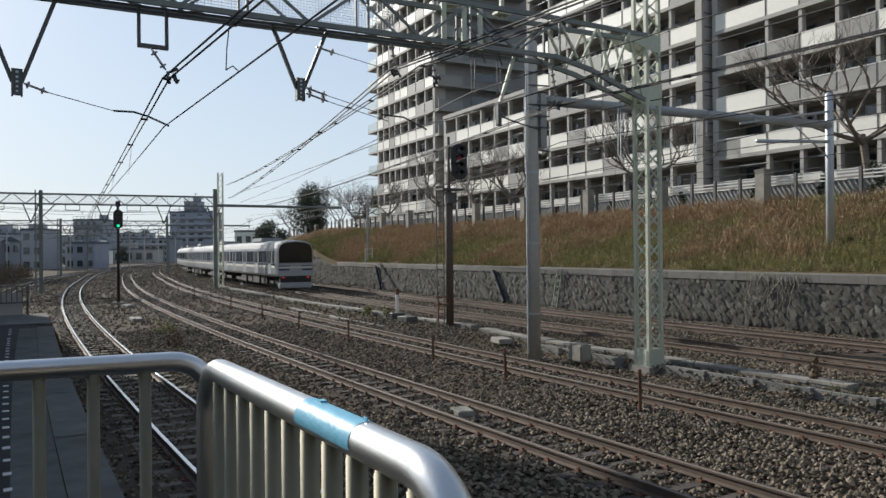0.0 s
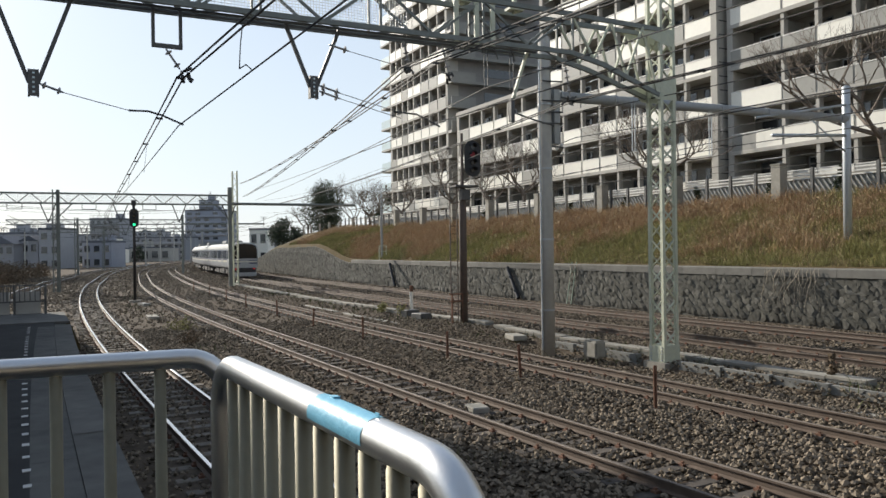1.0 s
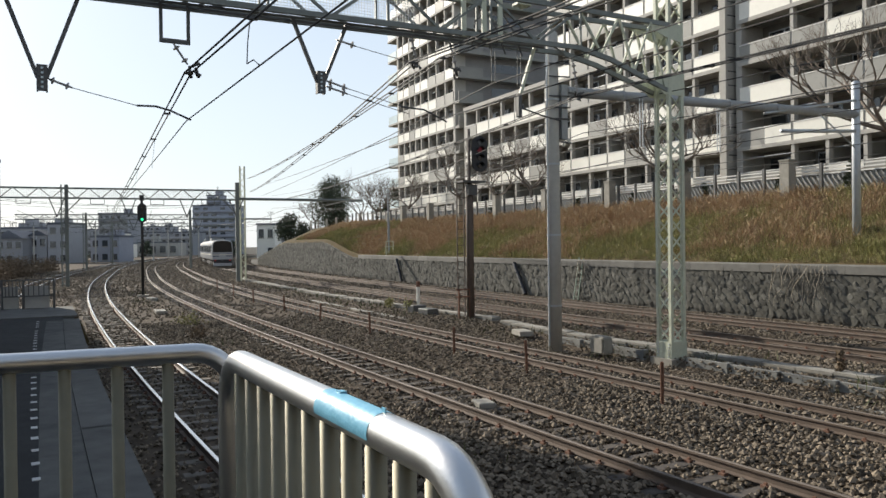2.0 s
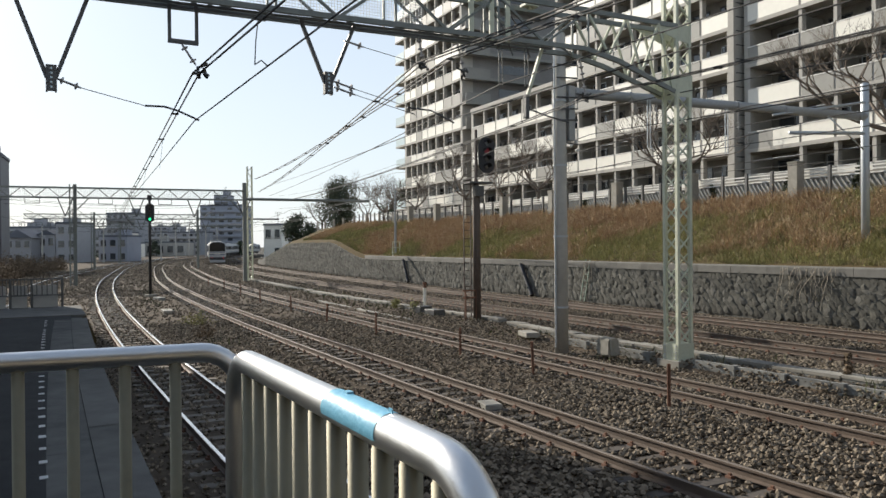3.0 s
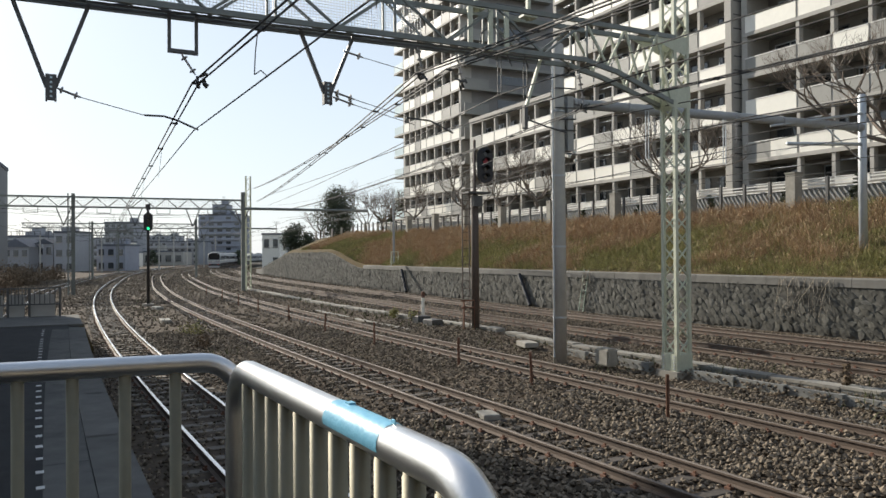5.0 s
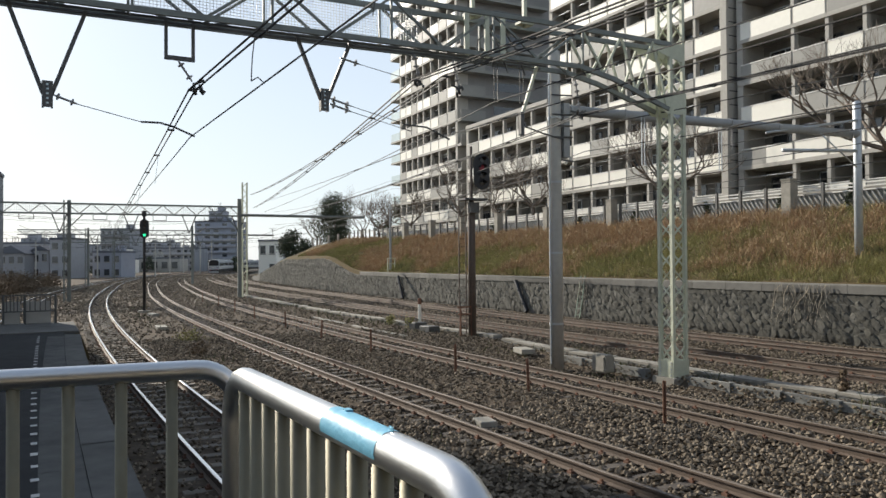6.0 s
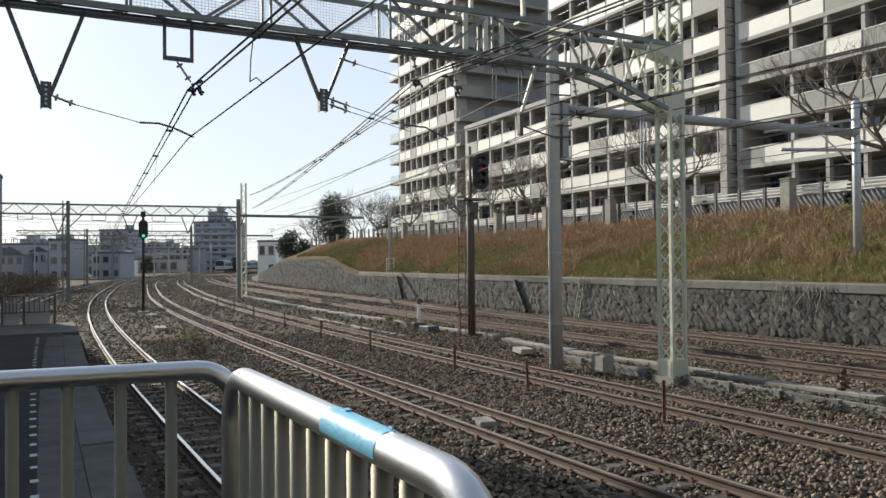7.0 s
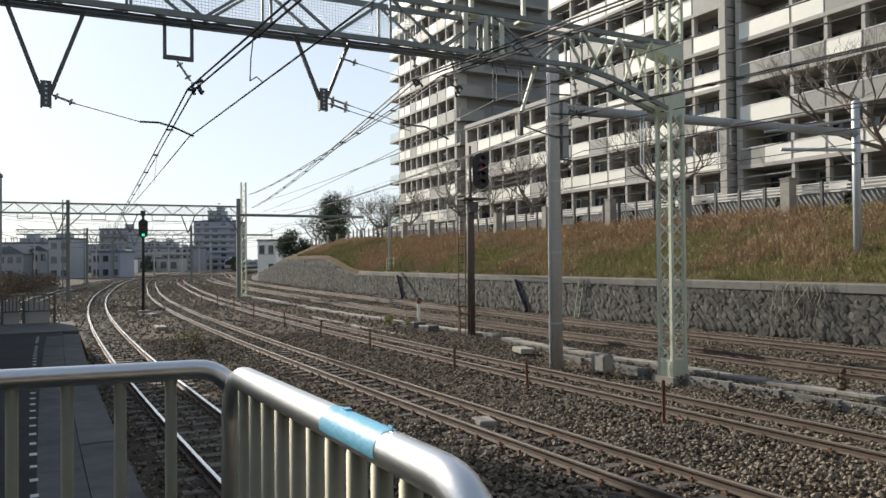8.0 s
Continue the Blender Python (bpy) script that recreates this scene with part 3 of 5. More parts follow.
def make_block(name, label, cols, z0, floors, depth, setback=0.0, balcony=1.5, whites=.55, seed=1, end=False, roof=True):
    """cols: places of the columns along the facade, from near to far."""
    rng = random.Random(seed)
    k0, k1 = cols[0], cols[-1]
    b = thing(name, FACE0 @ Matrix.Translation((setback, 0, 0)), label, "apartment building", "apartment buildings")
    top = z0 + floors * STOREY
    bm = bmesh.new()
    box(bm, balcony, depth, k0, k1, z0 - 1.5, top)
    # both wall colours are darkened for the shade that falls there
    part("wall", bm, M_SHADETILE if end else M_RECESS, b)
    if roof:
        bm = bmesh.new()
        box(bm, -.15, depth, k0 - .1, k1 + .1, top - .02, top + .35)
        part("roof_parapet", bm, M_FACADE, b)
    for i, y in enumerate(cols):
        bm = bmesh.new()
        big = i in (0, len(cols) - 1)
        t = .24 if big else .12
        box(bm, .02, .4, y - t, y + t, z0 - 1.5, top)
        part("column", bm, M_FACADE, b)
        if big:
            bm = bmesh.new()
            box(bm, .4, balcony, y - .12, y + .12, z0 - 1.5, top)
            part("side_wall", bm, M_FACADE, b)
    for f in range(floors + 1):
        z = z0 + f * STOREY
        bm = bmesh.new()
        box(bm, -.05, balcony, k0 - .12, k1 + .12, z - .25, z)
        part("slab", bm, M_FACADE, b)
        if f == floors:
            break
        for i in range(len(cols) - 1):
            y0, y1 = cols[i] + .1, cols[i + 1] - .1
            halves = 2 if y1 - y0 > 3.5 else 1
            for h in range(halves):
                a, c = y0 + (y1 - y0) * h / halves, y0 + (y1 - y0) * (h + 1) / halves
                bm = bmesh.new()
                box(bm, -.02, .06, a, c, z, z + 1.08)
                # fewer white panels on the two lowest floors, standing in for tree shade
                white = rng.random() < (whites if f > 1 else whites * .35)
                bl = part("balcony_panel", bm, M_WHITEPANEL if white else M_GREYPANEL, b, "white balcony panel" if white else "grey balcony panel")
                bm = bmesh.new()
                box(bm, -.05, .09, a, c, z + 1.08, z + 1.14)
                part("handrail", bm, M_HANDRAIL, bl)
            bm = bmesh.new()
            c = (y0 + y1) / 2 + rng.uniform(-.2, .2)
            hw = min(1.2, (y1 - y0) * .36)
            box(bm, balcony - .05, balcony - .01, c - hw, c + hw, z + .05, z + 2.05)
            win = part("window", bm, M_GLASS, b)
            bm = bmesh.new()
            for q in (c - hw, c, c + hw):
                box(bm, balcony - .08, balcony - .02, q - .035, q + .035, z + .05, z + 2.1)
            box(bm, balcony - .08, balcony - .02, c - hw - .035, c + hw + .035, z + 2.05, z + 2.13)
            part("frame", bm, M_DARKIRON if rng.random() < .5 else M_GALV, win)
            if rng.random() < .5:
                bm = bmesh.new()
                box(bm, .5, balcony, y0 - .06, y0 - .02, z + .1, z + 2.2)
                part("divider", bm, M_GREYPANEL, b)
            if rng.random() < .3:
                bm = bmesh.new()
                box(bm, balcony - .5, balcony - .12, y0 + .15, y0 + .85, z + .02, z + .62)
                part("condenser", bm, M_WHITEPANEL, b, "white air-conditioner unit")
            if rng.random() < .2:
                bm = bmesh.new()
                bar(bm, (.3, y0 + .2, z + 2.1), (.3, y1 - .2, z + 2.1), .03)
                part("drying_pole", bm, M_GALV, b)
    if end:
        for f in range(1, floors + 1):
            z = z0 + f * STOREY
            bm = bmesh.new()
            box(bm, 0, 12, k0 - 1.2, k0 - .12, z - .3, z)
            part("end_slab", bm, M_GREYPANEL, b)
            bm = bmesh.new()
            box(bm, 0, 3.2, k0 - 1.2, k0 - 1.12, z, z + 1.0)
            part("end_panel", bm, M_GREYPANEL, b)
            bm = bmesh.new()
            box(bm, 5, 9, k0 - .06, k0, z + .9, z + 1.9)
            part("end_window", bm, M_GLASS, b)
        for f in range(floors):
            z = z0 + f * STOREY
            bm = bmesh.new()
            box(bm, -.05, 1.6, k1 + .13, k1 + 3.2, z - .22, z)
            fl = part("end_balcony", bm, M_FACADE, b)
            bm = bmesh.new()
            box(bm, 0, .05, k1 + .3, k1 + 3.14, z, z + 1.05)
            box(bm, 0, 1.6, k1 + 3.15, k1 + 3.2, z, z + 1.05)
            part("glass_rail", bm, M_FROST, fl, "frosted glass balcony rail")
    return b


make_block("apartment_tower", "tall beige and white apartment tower with stacked balconies", (38.8, 41.0, 43.3, 45.5, 47.7, 49.4, 51.1, 52.9, 54.7), 2.27, 15, 17, whites=.6, seed=3, end=True)
make_block("apartment_wing", "low apartment wing with arcaded balconies and flat roof", (20.5, 23.3, 25.9, 28.5, 31.0, 33.6, 36.2), 3.56, 5, 9, whites=.6, seed=5)
BLOCK = make_block("apartment_block", "long beige apartment block with white and grey balcony panels", (-.5, 2.1, 4.6, 7.1, 9.5, 11.7, 14.1, 16.7, 19.9), 3.56, 9, 12, whites=.55, seed=7)
bm = bmesh.new()
box(bm, -.32, 1.4, -1.16, -.66, 2.0, 29.0)
FIN = part("pilaster", bm, M_FACADE, BLOCK, "beige pilaster fin with dark joints")
for i in range(27):
    bm = bmesh.new()
    box(bm, -.1, 1.35, -1.175, -1.155, 3.1 + i * .943, 3.18 + i * .943)
    part("joint", bm, M_DARKIRON, FIN)
make_block("apartment_block", "beige apartment block with deep shaded balconies", (-29.4, -27, -24.6, -22.2, -19.8, -17.4, -15.5, -13.1, -10.7, -8.3, -5.9, -1.75), 3.56, 9, 12, setback=.25, balcony=2.2, whites=.6, seed=9)


laundry = thing("laundry", FACE0 @ Matrix.Translation((.25, -11.5, 3.56)), "white and pink laundry hung over a balcony rail", "laundry")
for k in range(4):
    bm = bmesh.new()
    box(bm, -.36, -.33, .62 * k, .62 * k + .55, .55, 1.2)
    box(bm, -.36, -.1, .62 * k, .62 * k + .55, 1.2, 1.23)
    bmesh.ops.bevel(bm, geom=bm.edges[:], offset=.008, segments=1, affect="EDGES")
    part("cloth", bm, M_HANDRAIL if k % 2 else M_PINK, laundry)


# ---- barrier beside the camera ----
def make_barrier(name, label, a, b, top, bend, count, tape=None, r=.0215, phase=.5):
    """A rounded pipe frame from a to b with upright balusters."""
    a, b = Vector(a), Vector(b)
    d = (b - a).normalized()
    L = (b - a).length
    m = Matrix.Translation((a.x, a.y, 0)) @ Matrix.Rotation(math.atan2(d.y, d.x), 4, "Z")
    t = thing(name, m, label, "barrier", "pipe barriers on the platform")
    pts = [(0, 0, 1.1)]
    for e in range(9):
        q = math.pi / 2 * e / 8
        pts.append((bend - bend * math.cos(q), 0, top - bend + bend * math.sin(q)))
    for e in range(9):
        q = math.pi / 2 * e / 8
        pts.append((L - bend + bend * math.sin(q), 0, top - bend + bend * math.cos(q)))
    pts.append((L, 0, 1.1))
    bm = bmesh.new()
    tube(bm, pts, r, 24)
    part("frame", bm, M_STEEL, t, "brushed stainless steel pipe frame", smooth=True)
    bm = bmesh.new()
    tube(bm, [(.02, 0, 1.28), (L - .02, 0, 1.28)], .014, 12)
    part("lower_rail", bm, M_STEEL, t, smooth=True)
    for i in range(count):
        x = bend * .55 + (L - 1.1 * bend) * (i + phase) / count
        bm = bmesh.new()
        tube(bm, [(x, 0, 1.28), (x, 0, top)], .0125 if not tape else .0145, 12)
        part("baluster", bm, M_BALUSTER, t, smooth=True)
    if tape:
        x0, x1 = tape
        bm = bmesh.new()
        rows_ = []
        for x in (x0, x1):
            rows_.append([bm.verts.new((x, q * math.cos(w), top + q * math.sin(w))) for q in (r + .0007,) for w in [radians(-8 + 206 * i / 20) for i in range(21)]])
        for i in range(20):
            bm.faces.new((rows_[0][i], rows_[0][i + 1], rows_[1][i + 1], rows_[1][i]))
        tp = part("tape", bm, M_TAPE, t, "glossy light blue tape wrap", smooth=True)
        bm = bmesh.new()
        box(bm, x0 + .03, x0 + .045, -.002, .008, top + r - .001, top + r + .003)
        box(bm, x1 - .006, x1 + .004, -.001, .0005, top + r - .001, top + r + .006)
        part("tape_tail", bm, M_TAPE, tp)
    return t


RIGHT = make_barrier("pipe_barrier", "stainless steel pipe barrier with blue tape on its rail", (-.5, 1.61), (.019, .753), 2.787, .10, 11, tape=(.585, .772), r=.0245)
LEFT = make_barrier("pipe_barrier", "stainless steel pipe barrier with thin upright balusters", (-1.75, 1.22), (-.525, 1.72), 2.785, .085, 12, phase=.09)
bm = bmesh.new()
tube(bm, [(1.323, 0, 2.45), (1.323, 0, 2.56)], .0235, 16)
part("tape", bm, M_TAPE, LEFT, "blue tape round the post", smooth=True)


# ---- masts and gantries ----
def lattice(bm, w, h, z0, z1, step, leg=.07, lace=.035):
    """Square lattice column of width w (x) and h (y)."""
    for x in (-w / 2, w / 2):
        for y in (-h / 2, h / 2):
            box(bm, x - leg / 2, x + leg / 2, y - leg / 2, y + leg / 2, z0, z1)
    n = max(1, round((z1 - z0) / step))
    for i in range(n):
        a, b = z0 + (z1 - z0) * i / n, z0 + (z1 - z0) * (i + 1) / n
        k = -1 if i % 2 else 1
        for s in (-1, 1):
            bar(bm, (-k * w / 2, s * h / 2, a), (k * w / 2, s * h / 2, b), lace, lace * .5)
            bar(bm, (s * w / 2, -k * h / 2, a), (s * w / 2, k * h / 2, b), lace, lace * .5)


def insulator(parent, a, b, discs=3, r=.06, name="insulator"):
    a, b = Vector(a), Vector(b)
    d = b - a
    m = Matrix.Translation(a) @ d.to_track_quat("Z", "Y").to_matrix().to_4x4()
    L = d.length
    prof = [(.015, 0)]
    for i in range(discs):
        z = L * (.2 + .6 * i / max(1, discs - 1))
        prof += [(.022, z - .035), (r, z - .012), (r * .9, z + .012), (.022, z + .02)]
    prof += [(.015, L)]
    bm = bmesh.new()
    lathe(bm, prof, 12, m)
    return part(name, bm, M_PORCELAIN, parent)


# near mast
S1 = 15.6
mast = thing("lattice_mast", frame_at(S1, 15.93, BED - .14), "pale green lattice steel mast on a plated base", "mast")
bm = bmesh.new()
lattice(bm, .46, .46, .55, 10.74, .42, .095, .055)
part("shaft", bm, M_CREAM, mast)
bm = bmesh.new()
box(bm, -.29, .29, -.29, .29, .12, .58)
part("base_plate", bm, M_CREAM, mast)
for x in (-.29, .29):
    for i in range(5):
        bm = bmesh.new()
        for y in (-.2, .2):
            box(bm, x * 1.0 - .012 + (.012 if x > 0 else -.012), x + .012 + (.012 if x > 0 else -.012), y - .02, y + .02, .16 + .085 * i, .20 + .085 * i)
        part("bolt", bm, M_GALV, mast)
bm = bmesh.new()
box(bm, -.4, .4, -.4, .4, -.15, .12)
part("footing", bm, M_CONC, mast, "concrete footing")

# gantry truss over the near tracks
gm = frame_at(S1, 0, 0)
g = thing("gantry_truss", gm, "grey-green steel truss gantry spanning the tracks", "gantry")
ZB, ZT, X0, X1, HALF = 7.80, 8.78, -14.0, 12.6, .32
tilt = lambda x: .012 * (x - 3)
for y in (-HALF, HALF):
    for z, w in ((ZB, .15), (ZT, .15)):
        bm = bmesh.new()
        bar(bm, (X0, y, z + tilt(X0)), (X1, y, z + tilt(X1)), .08, w * .75)
        part("chord", bm, M_TRUSS, g)
    n = 20
    for i in range(n):
        a, b = X0 + (X1 - X0) * i / n, X0 + (X1 - X0) * (i + 1) / n
        z0, z1 = (ZB, ZT) if i % 2 else (ZT, ZB)
        bm = bmesh.new()
        bar(bm, (a, y, z0 + tilt(a)), (b, y, z1 + tilt(b)), .05, .055)
        part("brace", bm, M_TRUSS, g)
        if i % 2:
            bm = bmesh.new()
            bar(bm, (b, y, ZB + tilt(b)), (b, y, ZT + tilt(b)), .05, .05)
            part("strut", bm, M_TRUSS, g)
for i in range(28):
    a = X0 + (X1 - X0) * i / 28
    bm = bmesh.new()
    b = a + (X1 - X0) / 28
    k = 1 if i % 2 else -1
    bar(bm, (a, -HALF * k, ZB + tilt(a)), (b, HALF * k, ZB + tilt(b)), .035, .035)
    part("cross_brace", bm, M_TRUSS, g)
# flared end down to the mast
def piece(name, a, b, w, h, material):
    bm = bmesh.new()
    bar(bm, a, b, w, h)
    part(name, bm, material, g)


def plate(name, pts, y, material):
    bm = bmesh.new()
    bm.faces.new([bm.verts.new((x, y, z)) for x, z in pts])
    r = bmesh.ops.extrude_face_region(bm, geom=bm.faces[:])
    for v in r["geom"]:
        if isinstance(v, bmesh.types.BMVert):
            v.co.y += .02
    part(name, bm, material, g)


for y in (-HALF, HALF):
    piece("chord", (X1, y, ZT + .1), (15.7, y * .8, ZT + .12), .08, .12, M_TRUSS)
    piece("chord", (X1, y, ZB + .1), (13.6, y, 7.72), .08, .12, M_TRUSS)
    piece("knee", (13.6, y, 7.72), (15.6, y * .8, 7.12), .08, .12, M_TRUSS)
    for a, b in (((12.6, ZT + .1), (13.3, 7.85)), ((13.3, 7.85), (13.9, ZT + .1)), ((13.9, ZT + .1), (14.4, 7.5)), ((14.4, 7.5), (15.0, ZT + .1)), ((15.0, ZT + .1), (15.5, 7.2))):
        piece("brace", (a[0], y * .9, a[1]), (b[0], y * .9, b[1]), .055, .055, M_CREAM)
    plate("gusset", ((14.3, 8.95), (16.2, 8.95), (16.2, 8.45), (15.6, 8.55)), y * .85, M_CREAM)
    plate("gusset", ((15.0, 7.35), (15.7, 7.6), (16.25, 7.6), (16.25, 7.0), (15.5, 7.0)), y * .85, M_CREAM)
# wire mesh screen inside the truss
bm = bmesh.new()
for i in range(92):
    x = 2.0 + i * .068
    box(bm, x - .004, x + .004, HALF - .09, HALF - .082, ZB + .1 + tilt(x), ZT - .06 + tilt(x))
for i in range(14):
    z = ZB + .12 + i * .062
    box(bm, 2.0, 8.25, HALF - .09, HALF - .082, z - .004, z + .004)
part("mesh_screen", bm, M_GALV, g, "pale wire mesh screen")
# underside walkway strips
for y in (-.12, .12):
    bm = bmesh.new()
    bar(bm, (X0, y, ZB - .06 + tilt(X0)), (X1 - 1, y, ZB - .06 + tilt(X1)), .05, .04)
    part("conduit", bm, M_DARKIRON, g)


def vee(x, tip, half, extra=False):
    for k in (-1, 1):
        bm = bmesh.new()
        bar(bm, (x + k * half, 0, ZB + tilt(x) - .05), (x + k * .07, 0, tip + .25), .07, .07)
        part("vee_arm", bm, M_DARKIRON, g)
    bm = bmesh.new()
    box(bm, x - .09, x - .06, -.07, .07, tip, tip + .48)
    box(bm, x + .06, x + .09, -.07, .07, tip, tip + .48)
    box(bm, x - .06, x + .06, -.065, -.05, tip, tip + .48)
    part("drop_bracket", bm, M_DARKIRON, g, "perforated steel bracket")
    for i in range(5):
        bm = bmesh.new()
        z = tip + .06 + i * .085
        box(bm, x - .02, x + .02, -.0675, -.0655, z, z + .035)
        part("bolt_hole", bm, M_FROST, g)


vee(.56, 5.86, .64)
vee(5.83, 6.25, .60)
bm = bmesh.new()
bar(bm, (11.42, 0, ZB + .1), (10.95, 0, 6.62), .07, .07)
part("drop_strut", bm, M_CREAM, g, "pale slanting drop strut")
bm = bmesh.new()
box(bm, 10.88, 10.98, -.06, .06, 6.1, 6.68)
part("drop_bracket", bm, M_DARKIRON, g, "perforated steel bracket")
bm = bmesh.new()
for x in (2.61, 3.12):
    bar(bm, (x, 0, 7.0), (x, 0, ZB), .06, .06)
bar(bm, (2.58, 0, 7.03), (3.15, 0, 7.03), .07, .08)
part("u_hanger", bm, M_DARKIRON, g)


def arm(pts, r=.018, name="registration_arm"):
    bm = bmesh.new()
    tube(bm, pts, r, 8)
    part(name, bm, M_DARKIRON, g)


insulator(g, (2.84, 0, 6.98), (3.1, 0, 6.60), 2, .075)
insulator(g, (.66, 0, 6.1), (1.05, 0, 5.97), 2, .07)
arm([(1.05, 0, 5.97), (2.15, 0, 5.73)], .008, "tie_rod")
arm([(2.15, 0, 5.73), (2.5, 0, 5.74), (2.75, 0, 5.68), (3.15, 0, 5.52)], .02)
for dz in (0, -.12):
    insulator(g, (5.95, 0, 6.55 + dz), (6.45, 0, 6.42 + dz), 2, .08)
    arm([(6.45, 0, 6.42 + dz), (7.9, 0, 6.1 + dz)], .008, "tie_rod")
arm([(7.7, 0, 6.12), (8.3, 0, 6.1), (8.9, 0, 5.86)], .02)
insulator(g, (6.2, 0, 7.45), (6.65, 0, 7.36), 2, .08)
arm([(6.65, 0, 7.36), (8.1, 0, 7.12)], .008, "tie_rod")
insulator(g, (8.0, 0, 7.75), (8.1, 0, 7.2), 3, .07)
insulator(g, (9.0, 0, 7.75), (9.15, 0, 7.15), 3, .07)
insulator(g, (12.6, 0, 7.7), (12.75, 0, 6.85), 4, .07)
arm([(10.95, 0, 6.35), (11.6, 0, 6.2), (12.2, 0, 6.1)], .02)
for q in ((3.19, 6.5), (8.12, 7.1), (9.18, 7.05), (12.78, 6.75)):
    rng = random.Random(int(q[0] * 10))
    for i in range(7):
        bm = bmesh.new()
        c = Vector((q[0] + rng.uniform(-.1, .1), rng.uniform(-.12, .12), q[1] + rng.uniform(-.08, .08)))
        bar(bm, c, c + Vector((rng.uniform(-.12, .12), rng.uniform(-.15, .15), rng.uniform(-.1, .1))), .05, .04)
        part("wire_clamp", bm, M_DARKIRON, g)
# posts with insulators on the top chord, hanging rods below it
for x in (9.55, 11.05):
    bm = bmesh.new()
    bar(bm, (x, 0, ZT), (x, 0, ZT + 1.1), .09, .09)
    part("top_post", bm, M_CREAM, g)
    insulator(g, (x, 0, ZT + 1.1), (x, 0, ZT + 1.5), 3, .08)
    bm = bmesh.new()
    box(bm, x - .2, x + .2, -.12, .12, ZT + .06, ZT + .12)
    part("foot_plate", bm, M_CREAM, g)
for x in (10.2, 10.95):
    for d in (-.05, .05):
        bm = bmesh.new()
        tube(bm, [(x + d, 0, ZB), (x + d, 0, 6.85)], .012, 6)
        part("hanging_rod", bm, M_DARKIRON, g)
for x in (9.2, 9.75, 10.2):
    bm = bmesh.new()
    bar(bm, (x, -HALF, ZB), (x, -HALF, ZT), .12, .05)
    part("strut", bm, M_CREAM, g)
# looped jumpers
for x in (9.6, 10.1):
    arm([(x, 0, 7.7), (x + .1, 0, 8.3), (x + .4, 0, 8.55), (x + .7, 0, 8.2), (x + .95, 0, 7.6)], .02, "jumper_cable")

# round concrete pole and pipe beam to the far pole
S2 = 19.4
pole = thing("concrete_pole", frame_at(S2, 14.72, BED), "round pale concrete catenary pole", "pole")
bm = bmesh.new()
lathe(bm, [(.215, -.2), (.205, 4), (.19, 9.7), (.12, 9.75)], 24)
part("shaft", bm, M_POLE, pole, smooth=True)
bm = bmesh.new()
box(bm, .2, .42, -.22, .2, 6.4, 8.1)
part("relay_box", bm, M_GREYPAINT, pole, "grey metal box")
bm = bmesh.new()
tube(bm, [(-.25, -.05, 0), (-.24, -.05, 9)], .03, 8)
part("conduit", bm, M_GALV, pole)
for z in (1.2, 3.4, 5.6, 7.6):
    bm = bmesh.new()
    lathe(bm, [(.222, z), (.222, z + .06)], 24)
    part("band", bm, M_GALV, pole)
for k, (x, z) in enumerate(((.32, 6.25), (.52, 6.38), (.36, 6.5), (.56, 6.12))):
    bm = bmesh.new()
    lathe(bm, [(.02, -.07), (.05, -.04), (.058, .015), (.02, .05)], 10, Matrix.Translation((x, -.12, z)))
    part("insulator", bm, M_HANDRAIL, pole, "small white porcelain insulator", smooth=True)
bm = bmesh.new()
bar(bm, (.1, -.12, 6.34), (.6, -.12, 6.3), .05)
part("bracket", bm, M_DARKIRON, pole)
for z in (7.0, 7.35, 7.7, 8.3, 8.7):
    bm = bmesh.new()
    tube(bm, [(-.3, -.24, z), (.5, -.24, z + .04)], .025, 6)
    part("bracket_rod", bm, M_DARKIRON, pole)
pole2 = thing("steel_pole", frame_at(S2, 29.85, 2.6), "galvanised steel pole standing in the grass bank", "pole")
bm = bmesh.new()
lathe(bm, [(.16, -.6), (.16, 6.75), (.10, 6.8)], 20)
part("shaft", bm, M_GALV, pole2, smooth=True)
beam = thing("pipe_beam", frame_at(S2, 0, 0), "grey steel pipe beam between two poles", "beam")
bm = bmesh.new()
tube(bm, [(14.9, 0, 7.75), (29.8, 0, 8.05)], .165, 16)
part("pipe", bm, M_GREYPAINT, beam, smooth=True)
for x in (15.3, 17.5, 20, 22.5, 25, 29.4):
    bm = bmesh.new()
    lathe(bm, [(.19, -.05), (.19, .05)], 16, Matrix.Translation((x, 0, 7.758 + (x - 15.3) * .02)) @ Matrix.Rotation(radians(90), 4, "Y"))
    part("flange", bm, M_GREYPAINT, beam)
bm = bmesh.new()
tube(bm, [(29.7, -.1, 8.6), (24.3, -.1, 7.7)], .05, 10)
part("cantilever_tube", bm, M_GALV, beam, "pale bracket tube", smooth=True)
bm = bmesh.new()
tube(bm, [(29.6, -.1, 7.35), (25.2, -.1, 7.1)], .07, 10)
part("cantilever_tube", bm, M_GALV, beam, "pale bracket tube", smooth=True)
bm = bmesh.new()
tube(bm, [(29.6, -.1, 6.7), (27.2, -.1, 8.0)], .03, 8)
part("stay", bm, M_GALV, beam, smooth=True)
for x in (18.2, 21.8):
    bm = bmesh.new()
    for d in (-.06, .06):
        tube(bm, [(x + d, -.18, 7.75), (x + d, -.18, 6.15)], .02, 6)
    part("hanging_rod", bm, M_GALV, beam, "pair of thin pale hanging rods")
for x, z in ((18.7, 7.0), (22.6, 7.0)):
    insulator(beam, (x, 0, 7.75), (x + .02, 0, z), 4, .06)

